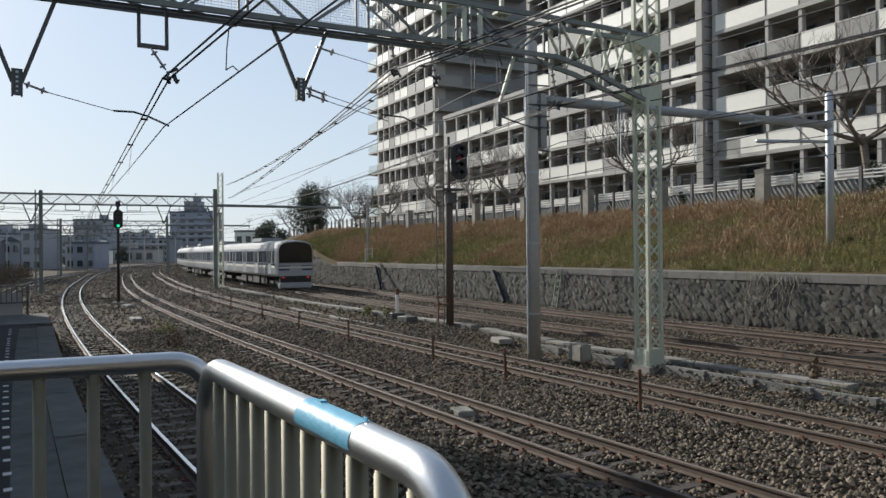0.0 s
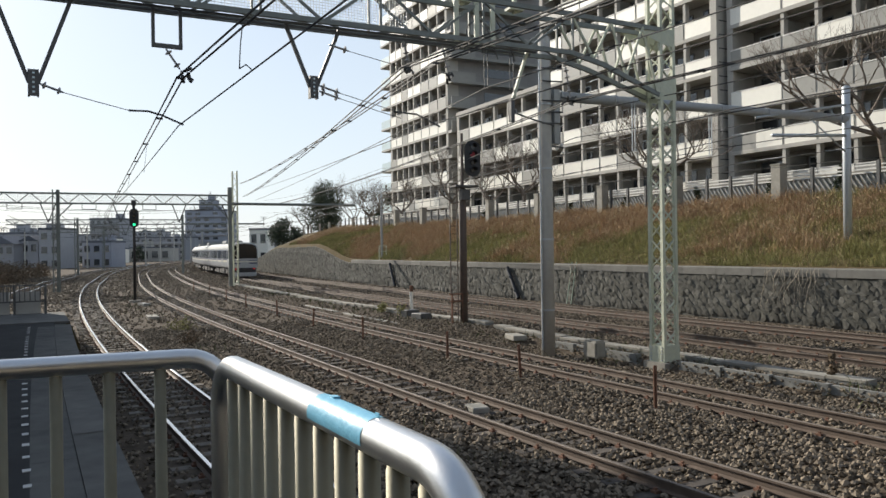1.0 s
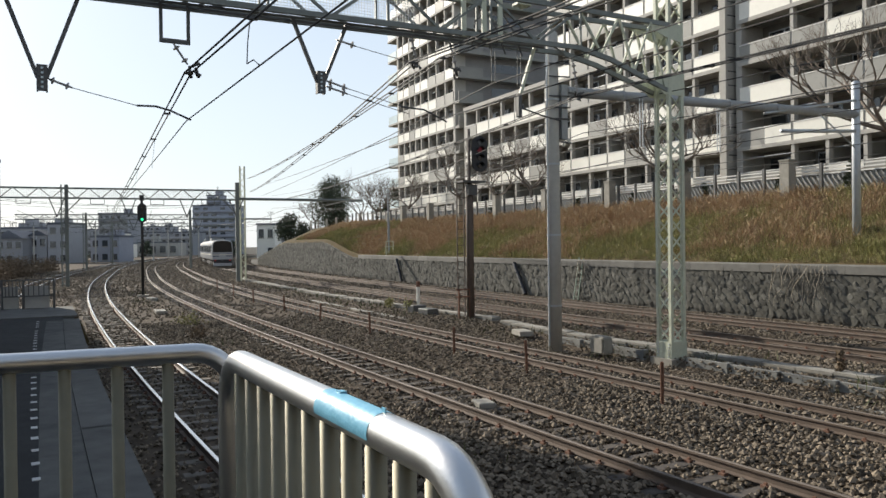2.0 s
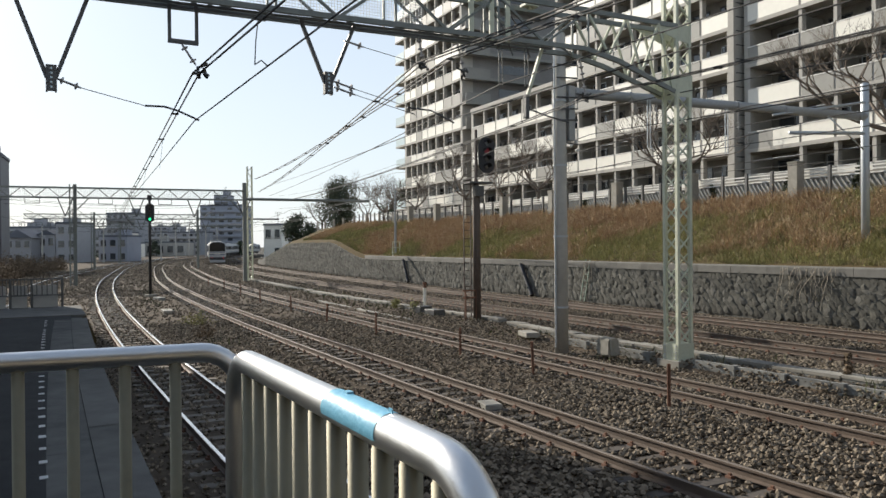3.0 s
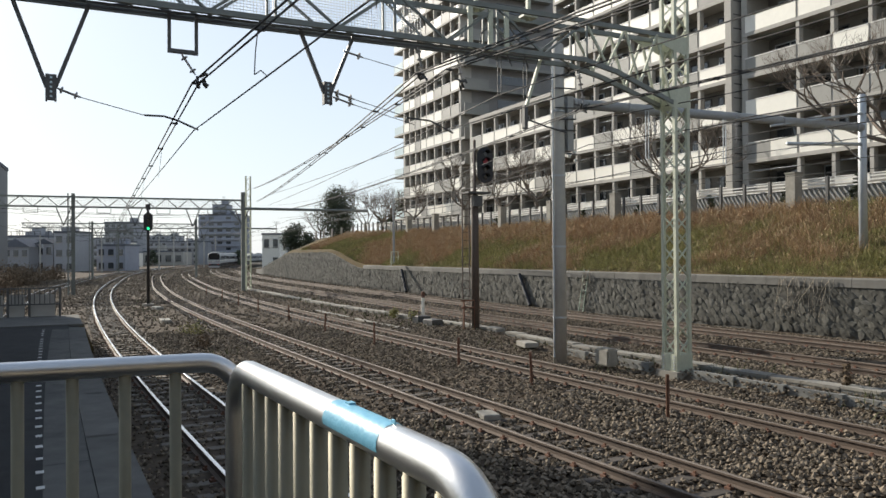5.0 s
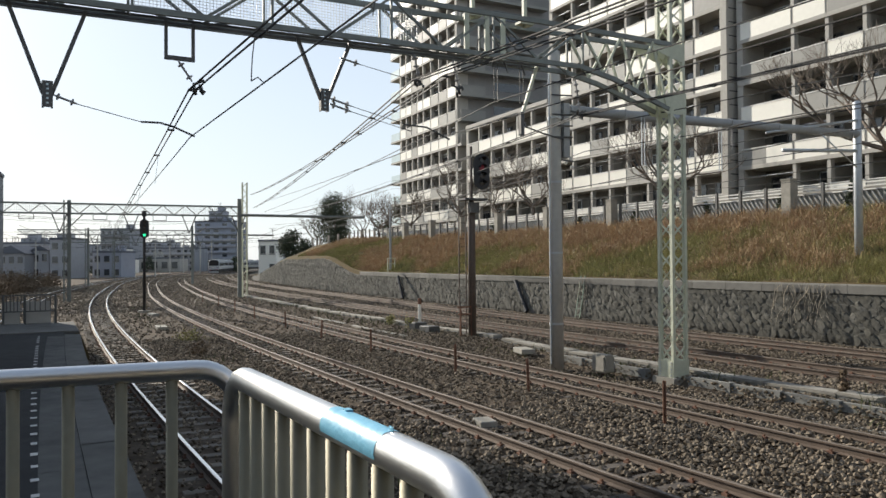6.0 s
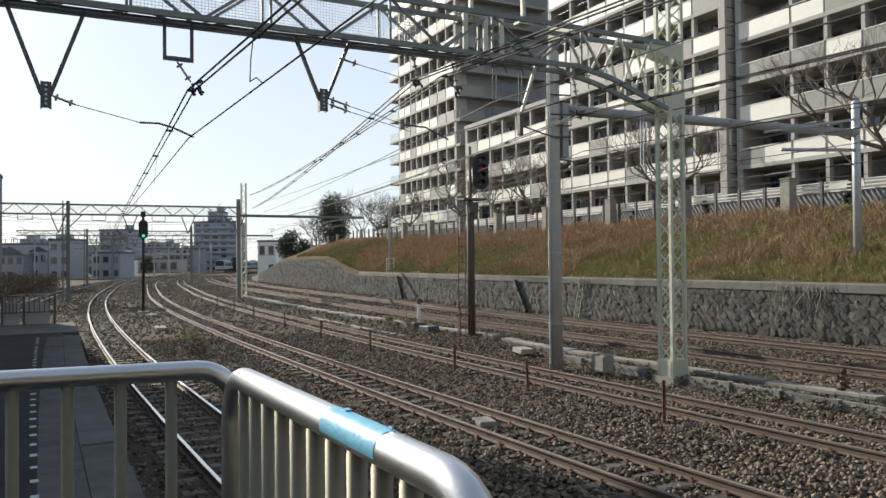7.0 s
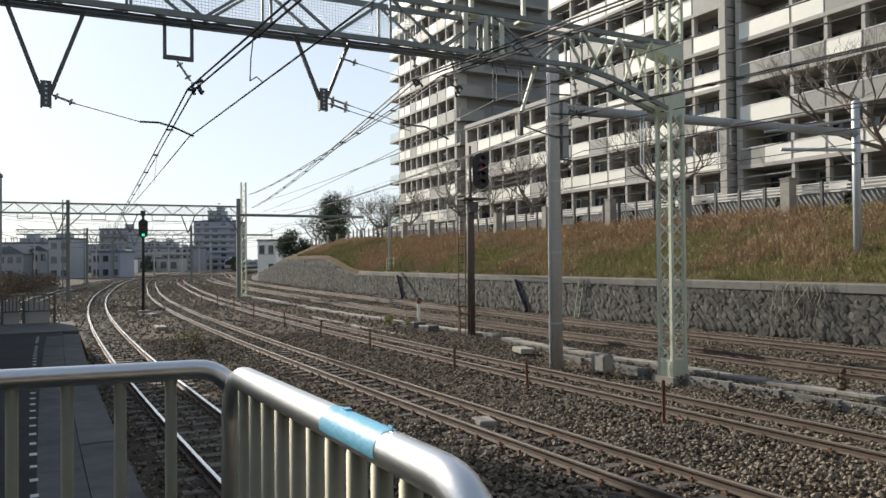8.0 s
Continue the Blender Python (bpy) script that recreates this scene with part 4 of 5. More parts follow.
# signal beside the middle track
sg = thing("signal_post", frame_at(28.6, 16.85, BED), "tall brown signal post with a dark oval signal head", "railway signal", "railway signals")
bm = bmesh.new()
lathe(bm, [(.17, -.2), (.155, 5.7), (.10, 5.75), (.06, 6.0), (.06, 8.1)], 14)
part("post", bm, M_BROWNPOST, sg, smooth=True)
bm = bmesh.new()
box(bm, -.55, .55, -.45, .35, 5.78, 5.86)
part("working_platform", bm, M_DARKIRON, sg)
bm = bmesh.new()
box(bm, -.22, .22, -.3, -.1, 5.25, 5.7)
part("junction_box", bm, M_DARKIRON, sg)


def signal_head(parent, x, z0, z1, w, y, lit, lamp=None):
    bm = bmesh.new()
    ring = []
    n = 24
    h = (z1 - z0) / 2 - w / 2
    for i in range(n):
        q = 2 * math.pi * i / n
        ring.append(Vector((x + w / 2 * math.cos(q), 0, (z0 + z1) / 2 + (h if math.sin(q) >= 0 else -h) + w / 2 * math.sin(q))))
    a = [bm.verts.new(v + Vector((0, y, 0))) for v in ring]
    b = [bm.verts.new(v + Vector((0, y + .05, 0))) for v in ring]
    bm.faces.new(a)
    bm.faces.new(b[::-1])
    for i in range(n):
        bm.faces.new((a[i], b[i], b[(i + 1) % n], a[(i + 1) % n]))
    hd = part("backboard", bm, M_BLACK, parent, "black oval backboard")
    k = (z1 - z0 - w * .7) / 3
    for i in range(4):
        z = z0 + w * .35 + k * i
        bm = bmesh.new()
        lathe(bm, [(w * .15, 0), (w * .15, .02)], 14, Matrix.Translation((x, y - .002, z)) @ Matrix.Rotation(radians(90), 4, "X"))
        part("lamp", bm, (lamp or M_GREEN) if i == lit else M_LENS, hd)
        bm = bmesh.new()
        for q in range(8):
            a0, a1 = math.pi * q / 8, math.pi * (q + 1) / 8
            r = w * .19
            v = [bm.verts.new((x + r * math.cos(t), yy, z + r * math.sin(t))) for t, yy in ((a0, y), (a1, y), (a1, y - .2), (a0, y - .2))]
            bm.faces.new(v)
        part("hood", bm, M_BLACK, hd)


signal_head(sg, .42, 6.25, 7.80, .78, -.2, 2, M_REDDIM)
ld = bmesh.new()
for x in (-.62, -.28):
    bar(ld, (x, 0, .1), (x, 0, 5.8), .04, .04)
part("ladder_stile", ld, M_BROWNPOST, sg)
for i in range(16):
    bm = bmesh.new()
    bar(bm, (-.62, 0, .4 + i * .34), (-.28, 0, .4 + i * .34), .025, .025)
    part("ladder_rung", bm, M_BROWNPOST, sg)
bm = bmesh.new()
for x in (-.62, -.1):
    bar(bm, (x, -.1, 0), (x, -.1, 1.25), .06, .06)
for z in (.95, 1.25):
    bar(bm, (-.75, -.1, z), (.15, -.1, z), .05, .06)
part("guard_frame", bm, M_RUST, sg)

sl = thing("signal_post", frame_at(54, 5.85, BED), "slim dark signal post with a lit green lamp", "railway signal", "railway signals")
bm = bmesh.new()
lathe(bm, [(.09, -.2), (.085, 6.5), (.04, 6.55)], 12)
part("post", bm, M_BLACK, sl, smooth=True)
signal_head(sl, 0, 4.85, 6.1, .58, -.15, 0)
bm = bmesh.new()
box(bm, -.14, .14, -.1, .1, 6.3, 6.65)
part("cap_box", bm, M_BLACK, sl)
bm = bmesh.new()
box(bm, -.35, .35, -.3, .3, -.1, .12)
part("footing", bm, M_CONC, sl)


# far gantry and the one behind it
def far_gantry(s, oL, oR, zb, zt, left, beam_to, label):
    t = thing("gantry", frame_at(s, 0, 0), label, "gantry")
    bm = bmesh.new()
    box(bm, oR - .17, oR + .17, -.17, .17, BED - .3, zt + .75)
    part("leg", bm, M_TRUSS, t)
    bm = bmesh.new()
    lattice(bm, .42, .42, BED - .6, zt + .3, .5, .08, .05)
    bmesh.ops.translate(bm, vec=(oL, 0, 0), verts=bm.verts)
    box(bm, oL + .05, oL + .33, -.1, .18, BED - .6, zt + .3)
    part("leg", bm, M_TRUSS, t)
    for y in (-.25, .25):
        for z in (zb, zt):
            bm = bmesh.new()
            bar(bm, (left, y, z), (oR, y, z), .11, .12)
            part("chord", bm, M_TRUSS, t)
    bm = bmesh.new()
    for i in range(int((oR - left) / .16)):
        x = left + .16 * i
        box(bm, x - .006, x + .006, .2, .215, zb, zt)
    for i in range(1, 6):
        z = zb + (zt - zb) * i / 6
        box(bm, left, oR, .2, .215, z - .006, z + .006)
    part("mesh_screen", bm, M_GALV, t, "pale wire mesh screen")
    n = round((oR - left) / .95)
    for i in range(n):
        a, b = left + (oR - left) * i / n, left + (oR - left) * (i + 1) / n
        bm = bmesh.new()
        bar(bm, (a, -.25, zb if i % 2 else zt), (b, -.25, zt if i % 2 else zb), .07, .07)
        part("brace", bm, M_TRUSS, t)
    bm = bmesh.new()
    tube(bm, [(oR, 0, zb + .1), (beam_to, 0, zb + .05)], .13, 10)
    part("pipe_beam", bm, M_TRUSS, t)
    for k in ((oL, 1), (oR, -1)):
        bm = bmesh.new()
        bar(bm, (k[0], 0, zb - 1.4), (k[0] + k[1] * 1.3, 0, zb), .09, .09)
        part("knee", bm, M_TRUSS, t)
    for o in (TRACKS["a"], TRACKS["b"], TRACKS["c"], -2.5):
        bm = bmesh.new()
        bar(bm, (o - .55, 0, zb), (o - .55, 0, zb - .5), .05, .05)
        bar(bm, (o + .55, 0, zb), (o + .55, 0, zb - .5), .05, .05)
        bar(bm, (o - .55, 0, zb - .5), (o + .55, 0, zb - .5), .06, .06)
        part("u_hanger", bm, M_DARKIRON, t)
        bm = bmesh.new()
        bar(bm, (o + 1.9, 0, zb), (o + 2.5, 0, zb - 1.6), .09, .09)
        bar(bm, (o + 3.1, 0, zb), (o + 2.5, 0, zb - 1.6), .09, .09)
        bar(bm, (o + 2.5, 0, zb - 1.55), (o + .1, 0, zb - 1.95), .03, .03)
        part("vee_arm", bm, M_DARKIRON, t)
    return t


far_gantry(73, .55, 14.95, 7.35, 8.2, -9, 27, "grey steel truss gantry with lattice legs over the tracks")
far_gantry(124, -1.0, 13.7, 7.3, 8.0, -10, 26, "distant grey steel gantry over the curving tracks")
far_gantry(168, -1.0, 14.0, 7.3, 8.0, -10, 24, "distant grey steel gantry over the curving tracks")
lm = thing("lattice_mast", frame_at(73.6, 15.7, BED), "tall pale lattice mast beside the far gantry", "mast")
bm = bmesh.new()
lattice(bm, .42, .42, 0, 10.7, .5, .08, .05)
part("shaft", bm, M_CREAM, lm)
bp = thing("steel_pole", frame_at(67.5, 28.0, slope_z(67.5, 28.0) - .4), "slim grey pole with a caged lamp on the bank", "pole")
bm = bmesh.new()
lathe(bm, [(.12, -.5), (.11, 6.3)], 10)
part("shaft", bm, M_GREYPAINT, bp)
bm = bmesh.new()
for x in (-.35, .35):
    bar(bm, (x, -.2, -.1), (x, -.2, 1.5), .06, .06)
for z in (.5, 1.0, 1.5):
    bar(bm, (-.4, -.2, z), (.4, -.2, z), .06, .06)
part("cage", bm, M_CREAM, bp)


# ---- overhead wires ----
def wire(pts, r=.012, sag=.0, label="thin dark overhead wire", n=12):
    """pts of (s, o, z), with sag between each pair."""
    bm = bmesh.new()
    line = []
    for (s0, o0, z0), (s1, o1, z1) in zip(pts, pts[1:]):
        p, q = along(s0, o0, z0), along(s1, o1, z1)
        for i in range(n):
            t = i / n
            v = p.lerp(q, t)
            v.z -= sag * 4 * t * (1 - t)
            line.append(v)
    line.append(along(*pts[-1]))
    tube(bm, line, r, 5)
    tagged(link("overhead_wire", bm, M_WIRE), label, "wire", "overhead wires")
    return line


def clamps(line, a, b, step, name="spacer_clamp"):
    """Small dark clamps that hold a pair of wires apart."""
    for p, q in zip(line[a:b], line[a + 1:b]):
        n = max(1, round((q - p).length / step))
        for i in range(n):
            c = p.lerp(q, i / n)
            bm = bmesh.new()
            box(bm, -.085, .085, -.035, .035, -.022, .022, Matrix.Translation(c) @ Matrix.Rotation(HEAD, 4, "Z"))
            tagged(link(name, bm, M_DARKIRON), "small dark spacer clamp on a pair of wires", "wire clamp", "spacer clamps on the wires")


def twin(near, o0, z0, o1, z1, sag):
    """A pair of messenger wires from behind the camera over the gantry to the far mast."""
    for d in (-.07, .07):
        line = wire([(-36, near + d, z0), (S1, o0 + d, z0), (73, o1 + d, z1)], .019, sag, "heavy twin messenger wire over the tracks")
    clamps([v - Vector((.05, 0, 0)) for v in line], 10, 24, 6.5)


def catenary(o0, zm0, zc0, o1, zm1, zc1, double=True, sag=.5, near=None):
    nm, nc = near or (o0, o0 - .25)
    for d in ((-.06, .06) if double else (0,)):
        m = wire([(-36, nm + d, zm0 + (0 if near else 1.3)), (S1, o0 + d, zm0), (73, o1 + d, zm1), (124, o1 + d, zm1), (168, o1 + d, zm1)], .018, sag)
    if near:
        clamps([v - Vector((.05, 0, 0)) for v in m], 11, 22, 6.5)
    c = wire([(-36, nc, zc0 + (0 if near else .6)), (S1, o0 - .04, zc0), (44, o1 - (.3 if near else -.1), zc0 + .02), (73, o1 - .15, zc1), (124, o1, zc1), (168, o1, zc1)], .012, .03, "thin copper contact wire")
    # droppers hang from the messenger between the supports
    for i, v in enumerate(m[:26]):
        if i % 2 or abs(i - 12) < 2:
            continue
        w = min(c, key=lambda q: (q.xy - v.xy).length)
        bm = bmesh.new()
        bar(bm, v, Vector((w.x * .5 + v.x * .5, w.y * .5 + v.y * .5, w.z)), .008, .008)
        tagged(link("dropper_wire", bm, M_WIRE), "short vertical dropper wire", "wire", "dropper wires")


catenary(3.1, 6.44, 5.5, 4.4, 6.4, 5.45, sag=.1, near=(2.35, 1.04))
catenary(18.75, 7.0, 5.9, 19.6, 6.5, 5.45, False)
catenary(22.65, 7.0, 5.9, 23.9, 6.5, 5.45, False)
# wires of the middle tracks, led off to the tall mast beside the far gantry
twin(8.51, 8.03, 7.16, 16.45, 8.14, .3)
twin(10.56, 8.81, 7.34, 16.17, 9.35, .3)
twin(11.84, 12.78, 6.76, 19.9, 7.56, .25)
wire([(-36, 8.44, 6.85), (S1, 10.13, 6.85), (73, 17.53, 7.79)], .014, .15, "thin dark wire hung on rods below the gantry")
wire([(-36, 6.68, 5.97), (S1, 8.88, 5.97), (73, 17.27, 8.68)], .013, .1, "thin copper contact wire")
for o, z, o1, z1 in ((29.8, 8.6, 29.6, 10.2), (30.0, 9.3, 29.6, 11.0), (30.2, 6.4, 29.6, 9.0), (15.6, 7.2, 22.1, 6.62), (15.9, 6.5, 25.4, 6.83)):
    wire([(-36, o + .3, z + .6), (S2, o, z), (72, o1, z1), (124, o1 - 2, z1)], .014, .5)
# wires strung along the far gantries and above the town
for o in (-6.5, -3.0, 1.0, 7.5, 12.0):
    wire([(73, o, 6.3), (124, o, 6.3), (168, o, 6.3), (230, o, 6.3)], .02, .25)
for s, z, o0, o1 in ((96, 8.4, -34, 16), (110, 9.2, -38, 20), (132, 9.8, -44, 16), (150, 8.6, -50, 22)):
    wire([(s, o0, z), (s + 3, (o0 + o1) / 2, z + .3), (s + 5, o1, z)], .022, .5, "thin dark overhead cable across the line")
# jumper loop between the messenger and the contact wire
bm = bmesh.new()
tube(bm, [along(11.7, 3.3, 6.5), along(11.1, 3.1, 6.0), along(10.6, 2.95, 5.55), along(10.45, 3.0, 5.58), along(10.38, 3.06, 5.5)], .009, 5)
tagged(link("jumper_wire", bm, M_WIRE), "thin looped jumper wire between two overhead wires", "wire", "overhead wires")


# ---- lineside things ----
def make_stakes():
    hts = random.Random(6)
    proto = thing("rusty_stake", frame_at(11, 11.1, BED), "rusty steel marker stake between the tracks", "stake", "rusty stakes between the tracks")
    bm = bmesh.new()
    box(bm, -.035, .035, -.012, .012, -.25, .84)
    box(bm, -.008, .008, -.012, -.05, -.25, .84)
    part("shaft", bm, M_RUST, proto)
    for s in (15.6, 19.4, 25.6, 31.2, 37.5, 44, 51, 58, 66):
        copy_thing(proto, frame_at(s + hts.uniform(-.1, .1), 11.05 + hts.uniform(-.1, .1), BED - hts.uniform(0, .1)) @ Euler((hts.uniform(-.04, .04), hts.uniform(-.04, .04), hts.uniform(-.3, .3))).to_matrix().to_4x4())


def trough_o(s):
    pts = ((-10, 16.65), (22, 16.6), (28, 17.2), (36, 16.8), (49, 16.3), (90, 15.9))
    for (a, p), (b, q) in zip(pts, pts[1:]):
        if s <= b:
            k = (s - a) / (b - a)
            return p + (q - p) * k * k * (3 - 2 * k)
    return pts[-1][1]


def make_trough():
    t = thing("cable_trough", Matrix.Identity(4), "weathered concrete cable trough with flat lids", "cable trough", kind="structure")
    rng = random.Random(12)
    for s in steps(-6, 78, 1.0)[:-1]:
        o, j = trough_o(s + .5), rng.uniform(-.03, .03)
        if rng.random() < .06:
            continue
        z = -.10 + rng.uniform(-.025, .015)
        bm = bmesh.new()
        sweep(bm, [(o - .22 + j, z), (o + .22 + j, z), (o + .22 + j, z + .07), (o - .22 + j, z + .07)], [s, s + .985], along)
        part("lid", bm, M_CONC, t)
        bm = bmesh.new()
        sweep(bm, [(o - .2 + j, -.4), (o + .2 + j, -.4), (o + .2 + j, z - .003), (o - .2 + j, z - .003)], [s, s + .97], along)
        part("channel", bm, M_CONCDARK, t)
    # low kerb of concrete panels that holds the ballast back
    k = thing("ballast_kerb", Matrix.Identity(4), "dark concrete kerb panels between short posts", "kerb", kind="structure")
    for s in steps(3, 21, 1.5)[:-1]:
        o = 15.82 + rng.uniform(-.03, .03)
        if 14.6 < s < 16.5:
            continue
        bm = bmesh.new()
        sweep(bm, [(o - .05, -.6), (o + .05, -.6), (o + .05, -.10), (o - .05, -.10)], [s + .1, s + 1.42], along)
        part("panel", bm, M_CONCDARK, k, "dark concrete panel")
        bm = bmesh.new()
        sweep(bm, [(o - .13, -.6), (o + .06, -.6), (o + .06, -.08), (o - .13, -.08)], [s - .06, s + .09], along)
        part("post", bm, M_CONCDARK, k)
    # second, broken lines of slabs
    for s0, s1, oo, z, gap in ((3.0, 10.6, 14.75, -.36, .12), (30, 46, 14.35, -.15, .3)):
        for s in steps(s0, s1, 1.0)[:-1]:
            if rng.random() < gap:
                continue
            o = oo + rng.uniform(-.05, .05)
            bm = bmesh.new()
            sweep(bm, [(o - .14, z - .2), (o + .14, z - .2), (o + .14, z), (o - .14, z)], [s, s + .95], along)
            part("slab", bm, M_CONC, t)


def make_small():
    rng = random.Random(21)
    t = thing("marker_post", frame_at(35, 17.3, BED), "short white marker post with a rusty cap", "marker post")
    bm = bmesh.new()
    lathe(bm, [(.09, -.1), (.09, 1.05)], 10)
    part("post", bm, M_WHITEPANEL, t)
    bm = bmesh.new()
    lathe(bm, [(.10, 1.05), (.10, 1.32), (.05, 1.36)], 10)
    part("cap", bm, M_RUST, t)
    t = thing("concrete_block", frame_at(17.67, 15.14, BED), "weathered concrete block beside the cable trough", "concrete block")
    bm = bmesh.new()
    box(bm, -.2, .2, -.3, .3, -.1, .42)
    bmesh.ops.bevel(bm, geom=bm.edges[:], offset=.05, segments=2, affect="EDGES")
    part("body", bm, M_CONC, t)
    for s, o, w, l, h, mt in ((22.6, 15.6, .5, .9, .12, M_CONC), (31.5, 16.2, .6, .8, .26, M_DARKIRON), (33.2, 16.4, .7, .6, .3, M_DARKIRON), (40, 5.6, .5, 1.4, .12, M_CONC), (12.8, 8.1, .35, .5, .1, M_CONC), (50, 6.1, .4, 1.2, .15, M_CONCDARK)):
        t = thing("lineside_box" if mt is M_DARKIRON else "concrete_slab", frame_at(s, o, BED, rng.uniform(-20, 20)), "dark metal lineside equipment box on the ballast" if mt is M_DARKIRON else "loose concrete slab lying on the ballast", "equipment box" if mt is M_DARKIRON else "slab")
        bm = bmesh.new()
        box(bm, -w / 2, w / 2, -l / 2, l / 2, -.06, h)
        bmesh.ops.bevel(bm, geom=bm.edges[:], offset=.02, segments=1, affect="EDGES")
        part("body", bm, mt, t)
    # ladder and drain pipes on the retaining wall
    t = thing("wall_ladder", frame_at(34.6, WALL_O - .05, 0), "dull green metal ladder leaning on the stone wall", "ladder")
    for y in (-.2, .2):
        bm = bmesh.new()
        bar(bm, (-.12, y, -.15), (.3, y, 2.15), .045, .045)
        part("stile", bm, M_LADDER, t)
    for i in range(7):
        k = (i + .5) / 7
        bm = bmesh.new()
        bar(bm, (-.12 + .42 * k, -.2, -.15 + 2.3 * k), (-.12 + .42 * k, .2, -.15 + 2.3 * k), .03, .03)
        part("rung", bm, M_LADDER, t)
    for s in (41.0, 62.0):
        t = thing("drain_pipe", frame_at(s, WALL_O - .12, 0), "dark drain pipe running slantwise down the wall", "pipe")
        bm = bmesh.new()
        tube(bm, [(-.06, -1.0, -.1), (.14, .6, 1.75)], .13, 10)
        part("pipe", bm, M_BLACK, t)
        for q in (.25, .7):
            bm = bmesh.new()
            c = Vector((-.06, -1.0, -.1)).lerp(Vector((.14, .6, 1.75)), q)
            box(bm, -.16, .2, -.03, .03, -.05, .05, Matrix.Translation(c))
            part("bracket", bm, M_DARKIRON, t)


make_stakes()
make_trough()
make_small()


# ---- trees and shrubs ----
def grow(bm, p, d, length, r, depth, rng, spread=.6, up=.12, tips=None):
    """Recursive limb of bent, tapering pieces."""
    n = 3
    pts, rad = [p.copy()], [r]
    for i in range(n):
        d = (d + Vector((rng.gauss(0, .16), rng.gauss(0, .16), rng.gauss(0, .10) + up * .5))).normalized()
        p = p + d * (length / n)
        pts.append(p.copy())
        rad.append(r * (1 - .5 * (i + 1) / n))
    tube(bm, pts, rad, 5 if r > .03 else 3)
    if depth == 0:
        if tips is not None:
            tips.append(p.copy())
        return
    for k in range(rng.choice((2, 3, 3))):
        q = pts[-1] if k < 2 else pts[-2]
        side = Vector((rng.gauss(0, 1), rng.gauss(0, 1), rng.gauss(0, .5) + up)).normalized()
        grow(bm, q, (d + side * spread).normalized(), length * rng.uniform(.62, .85), r * .6, depth - 1, rng, spread, up, tips)


def bare_tree(m, h, seed, label, depth=5, lean=(0, 0), r=.14):
    rng = random.Random(seed)
    t = thing("bare_tree", m, label, "tree", "bare winter trees")
    bm = bmesh.new()
    trunk = [Vector((0, 0, -.3)), Vector((lean[0] * .4, lean[1] * .4, h * .16)), Vector((lean[0], lean[1], h * .34))]
    tube(bm, trunk, [r, r * .85, r * .75], 8)
    part("trunk", bm, M_BARK, t)
    for k in range(5):
        a = k * 2 * math.pi / 5 + rng.uniform(-.4, .4)
        bm = bmesh.new()
        base = trunk[1].lerp(trunk[2], rng.uniform(.55, 1))
        grow(bm, base, Vector((math.cos(a), math.sin(a), rng.uniform(.15, .9))).normalized(), h * .27, r * .62, depth - 1, rng, .75, .2)
        part("limb", bm, M_BARK if depth > 3 else M_TWIG, t)
    return t


for s, o, h, seed, lean in ((39.0, 36.8, 7.4, 1, (.2, -.3)), (56.0, 36.8, 7.2, 2, (0, 0)), (21.5, 36.0, 9.4, 3, (.3, .6)), (70.5, 36.8, 7.6, 4, (-.5, -.6)), (62.5, 37.0, 6.4, 5, (0, .2)), (86, 37.0, 6.0, 6, (.2, .3)), (98, 37, 6.0, 7, (0, 0))):
    bare_tree(frame_at(s, o, slope_z(s, 34.3) - .1), h, seed, "leafless tree with spreading dark branches on the crest", 6, lean, .22 if s < 30 else .17)
for x, y, h, seed in ((-21.7, 160, 11.5, 21), (-14.8, 152, 11, 22), (-9, 150, 10, 23), (-18, 170, 11, 24), (-31, 158, 7, 25)):
    bare_tree(Matrix.Translation((x, y, 5.8)), h, seed, "leafless tree with fine grey twigs behind the bank", 6, (0, 0), .22)


def leafy(m, h, w, seed, name, label, clumps, mat_, trunk=True, size=.35, lobes=9):
    """Trunk, limbs and a crown of many small leaves round uneven lobes."""
    rng = random.Random(seed)
    t = thing(name, m, label, "tree" if trunk else "shrub")
    if trunk:
        bm = bmesh.new()
        tube(bm, [(0, 0, -.4), (.1, 0, h * .4), (0, .1, h * .85)], [h * .03, h * .022, h * .006], 8)
        for k in range(6):
            a = k * 1.1
            z = h * (.25 + .08 * k)
            tube(bm, [(0, 0, z), (math.cos(a) * w * .3, math.sin(a) * w * .3, z + h * .1)], [h * .012, h * .004], 5)
        part("trunk", bm, M_BARK, t)
    cent = []
    for k in range(lobes):
        a, q = rng.uniform(0, 6.28), (k + .5) / lobes
        rr = w * .5 * math.sin(math.pi * (.18 + .75 * q)) * rng.uniform(.35, .75)
        cent.append((Vector((math.cos(a) * rr, math.sin(a) * rr, h * (.16 + .76 * q))), w * rng.uniform(.2, .32)))
    vs, fs = [], []
    for i in range(clumps):
        c, r = rng.choice(cent)
        d = Vector((rng.gauss(0, 1), rng.gauss(0, 1), rng.gauss(0, 1))).normalized()
        p = c + d * r * (rng.uniform(.45, 1.08)) * Vector((1, 1, .85)).length / 1.65
        u = Vector((rng.gauss(0, 1), rng.gauss(0, 1), rng.gauss(0, 1))).normalized()
        v = u.cross(d if abs(u.dot(d)) < .9 else Vector((0, 0, 1))).normalized()
        k = size * rng.uniform(.5, 1.1)
        b = len(vs)
        vs += [tuple(p - u * k), tuple(p + v * k * .5), tuple(p + u * k), tuple(p - v * k * .5)]
        fs.append((b, b + 1, b + 2, b + 3))
    me = bpy.data.meshes.new("crown")
    me.from_pydata(vs, [], fs)
    me.materials.append(mat_)
    ob = new("crown", me)
    ob.parent = t
    return t


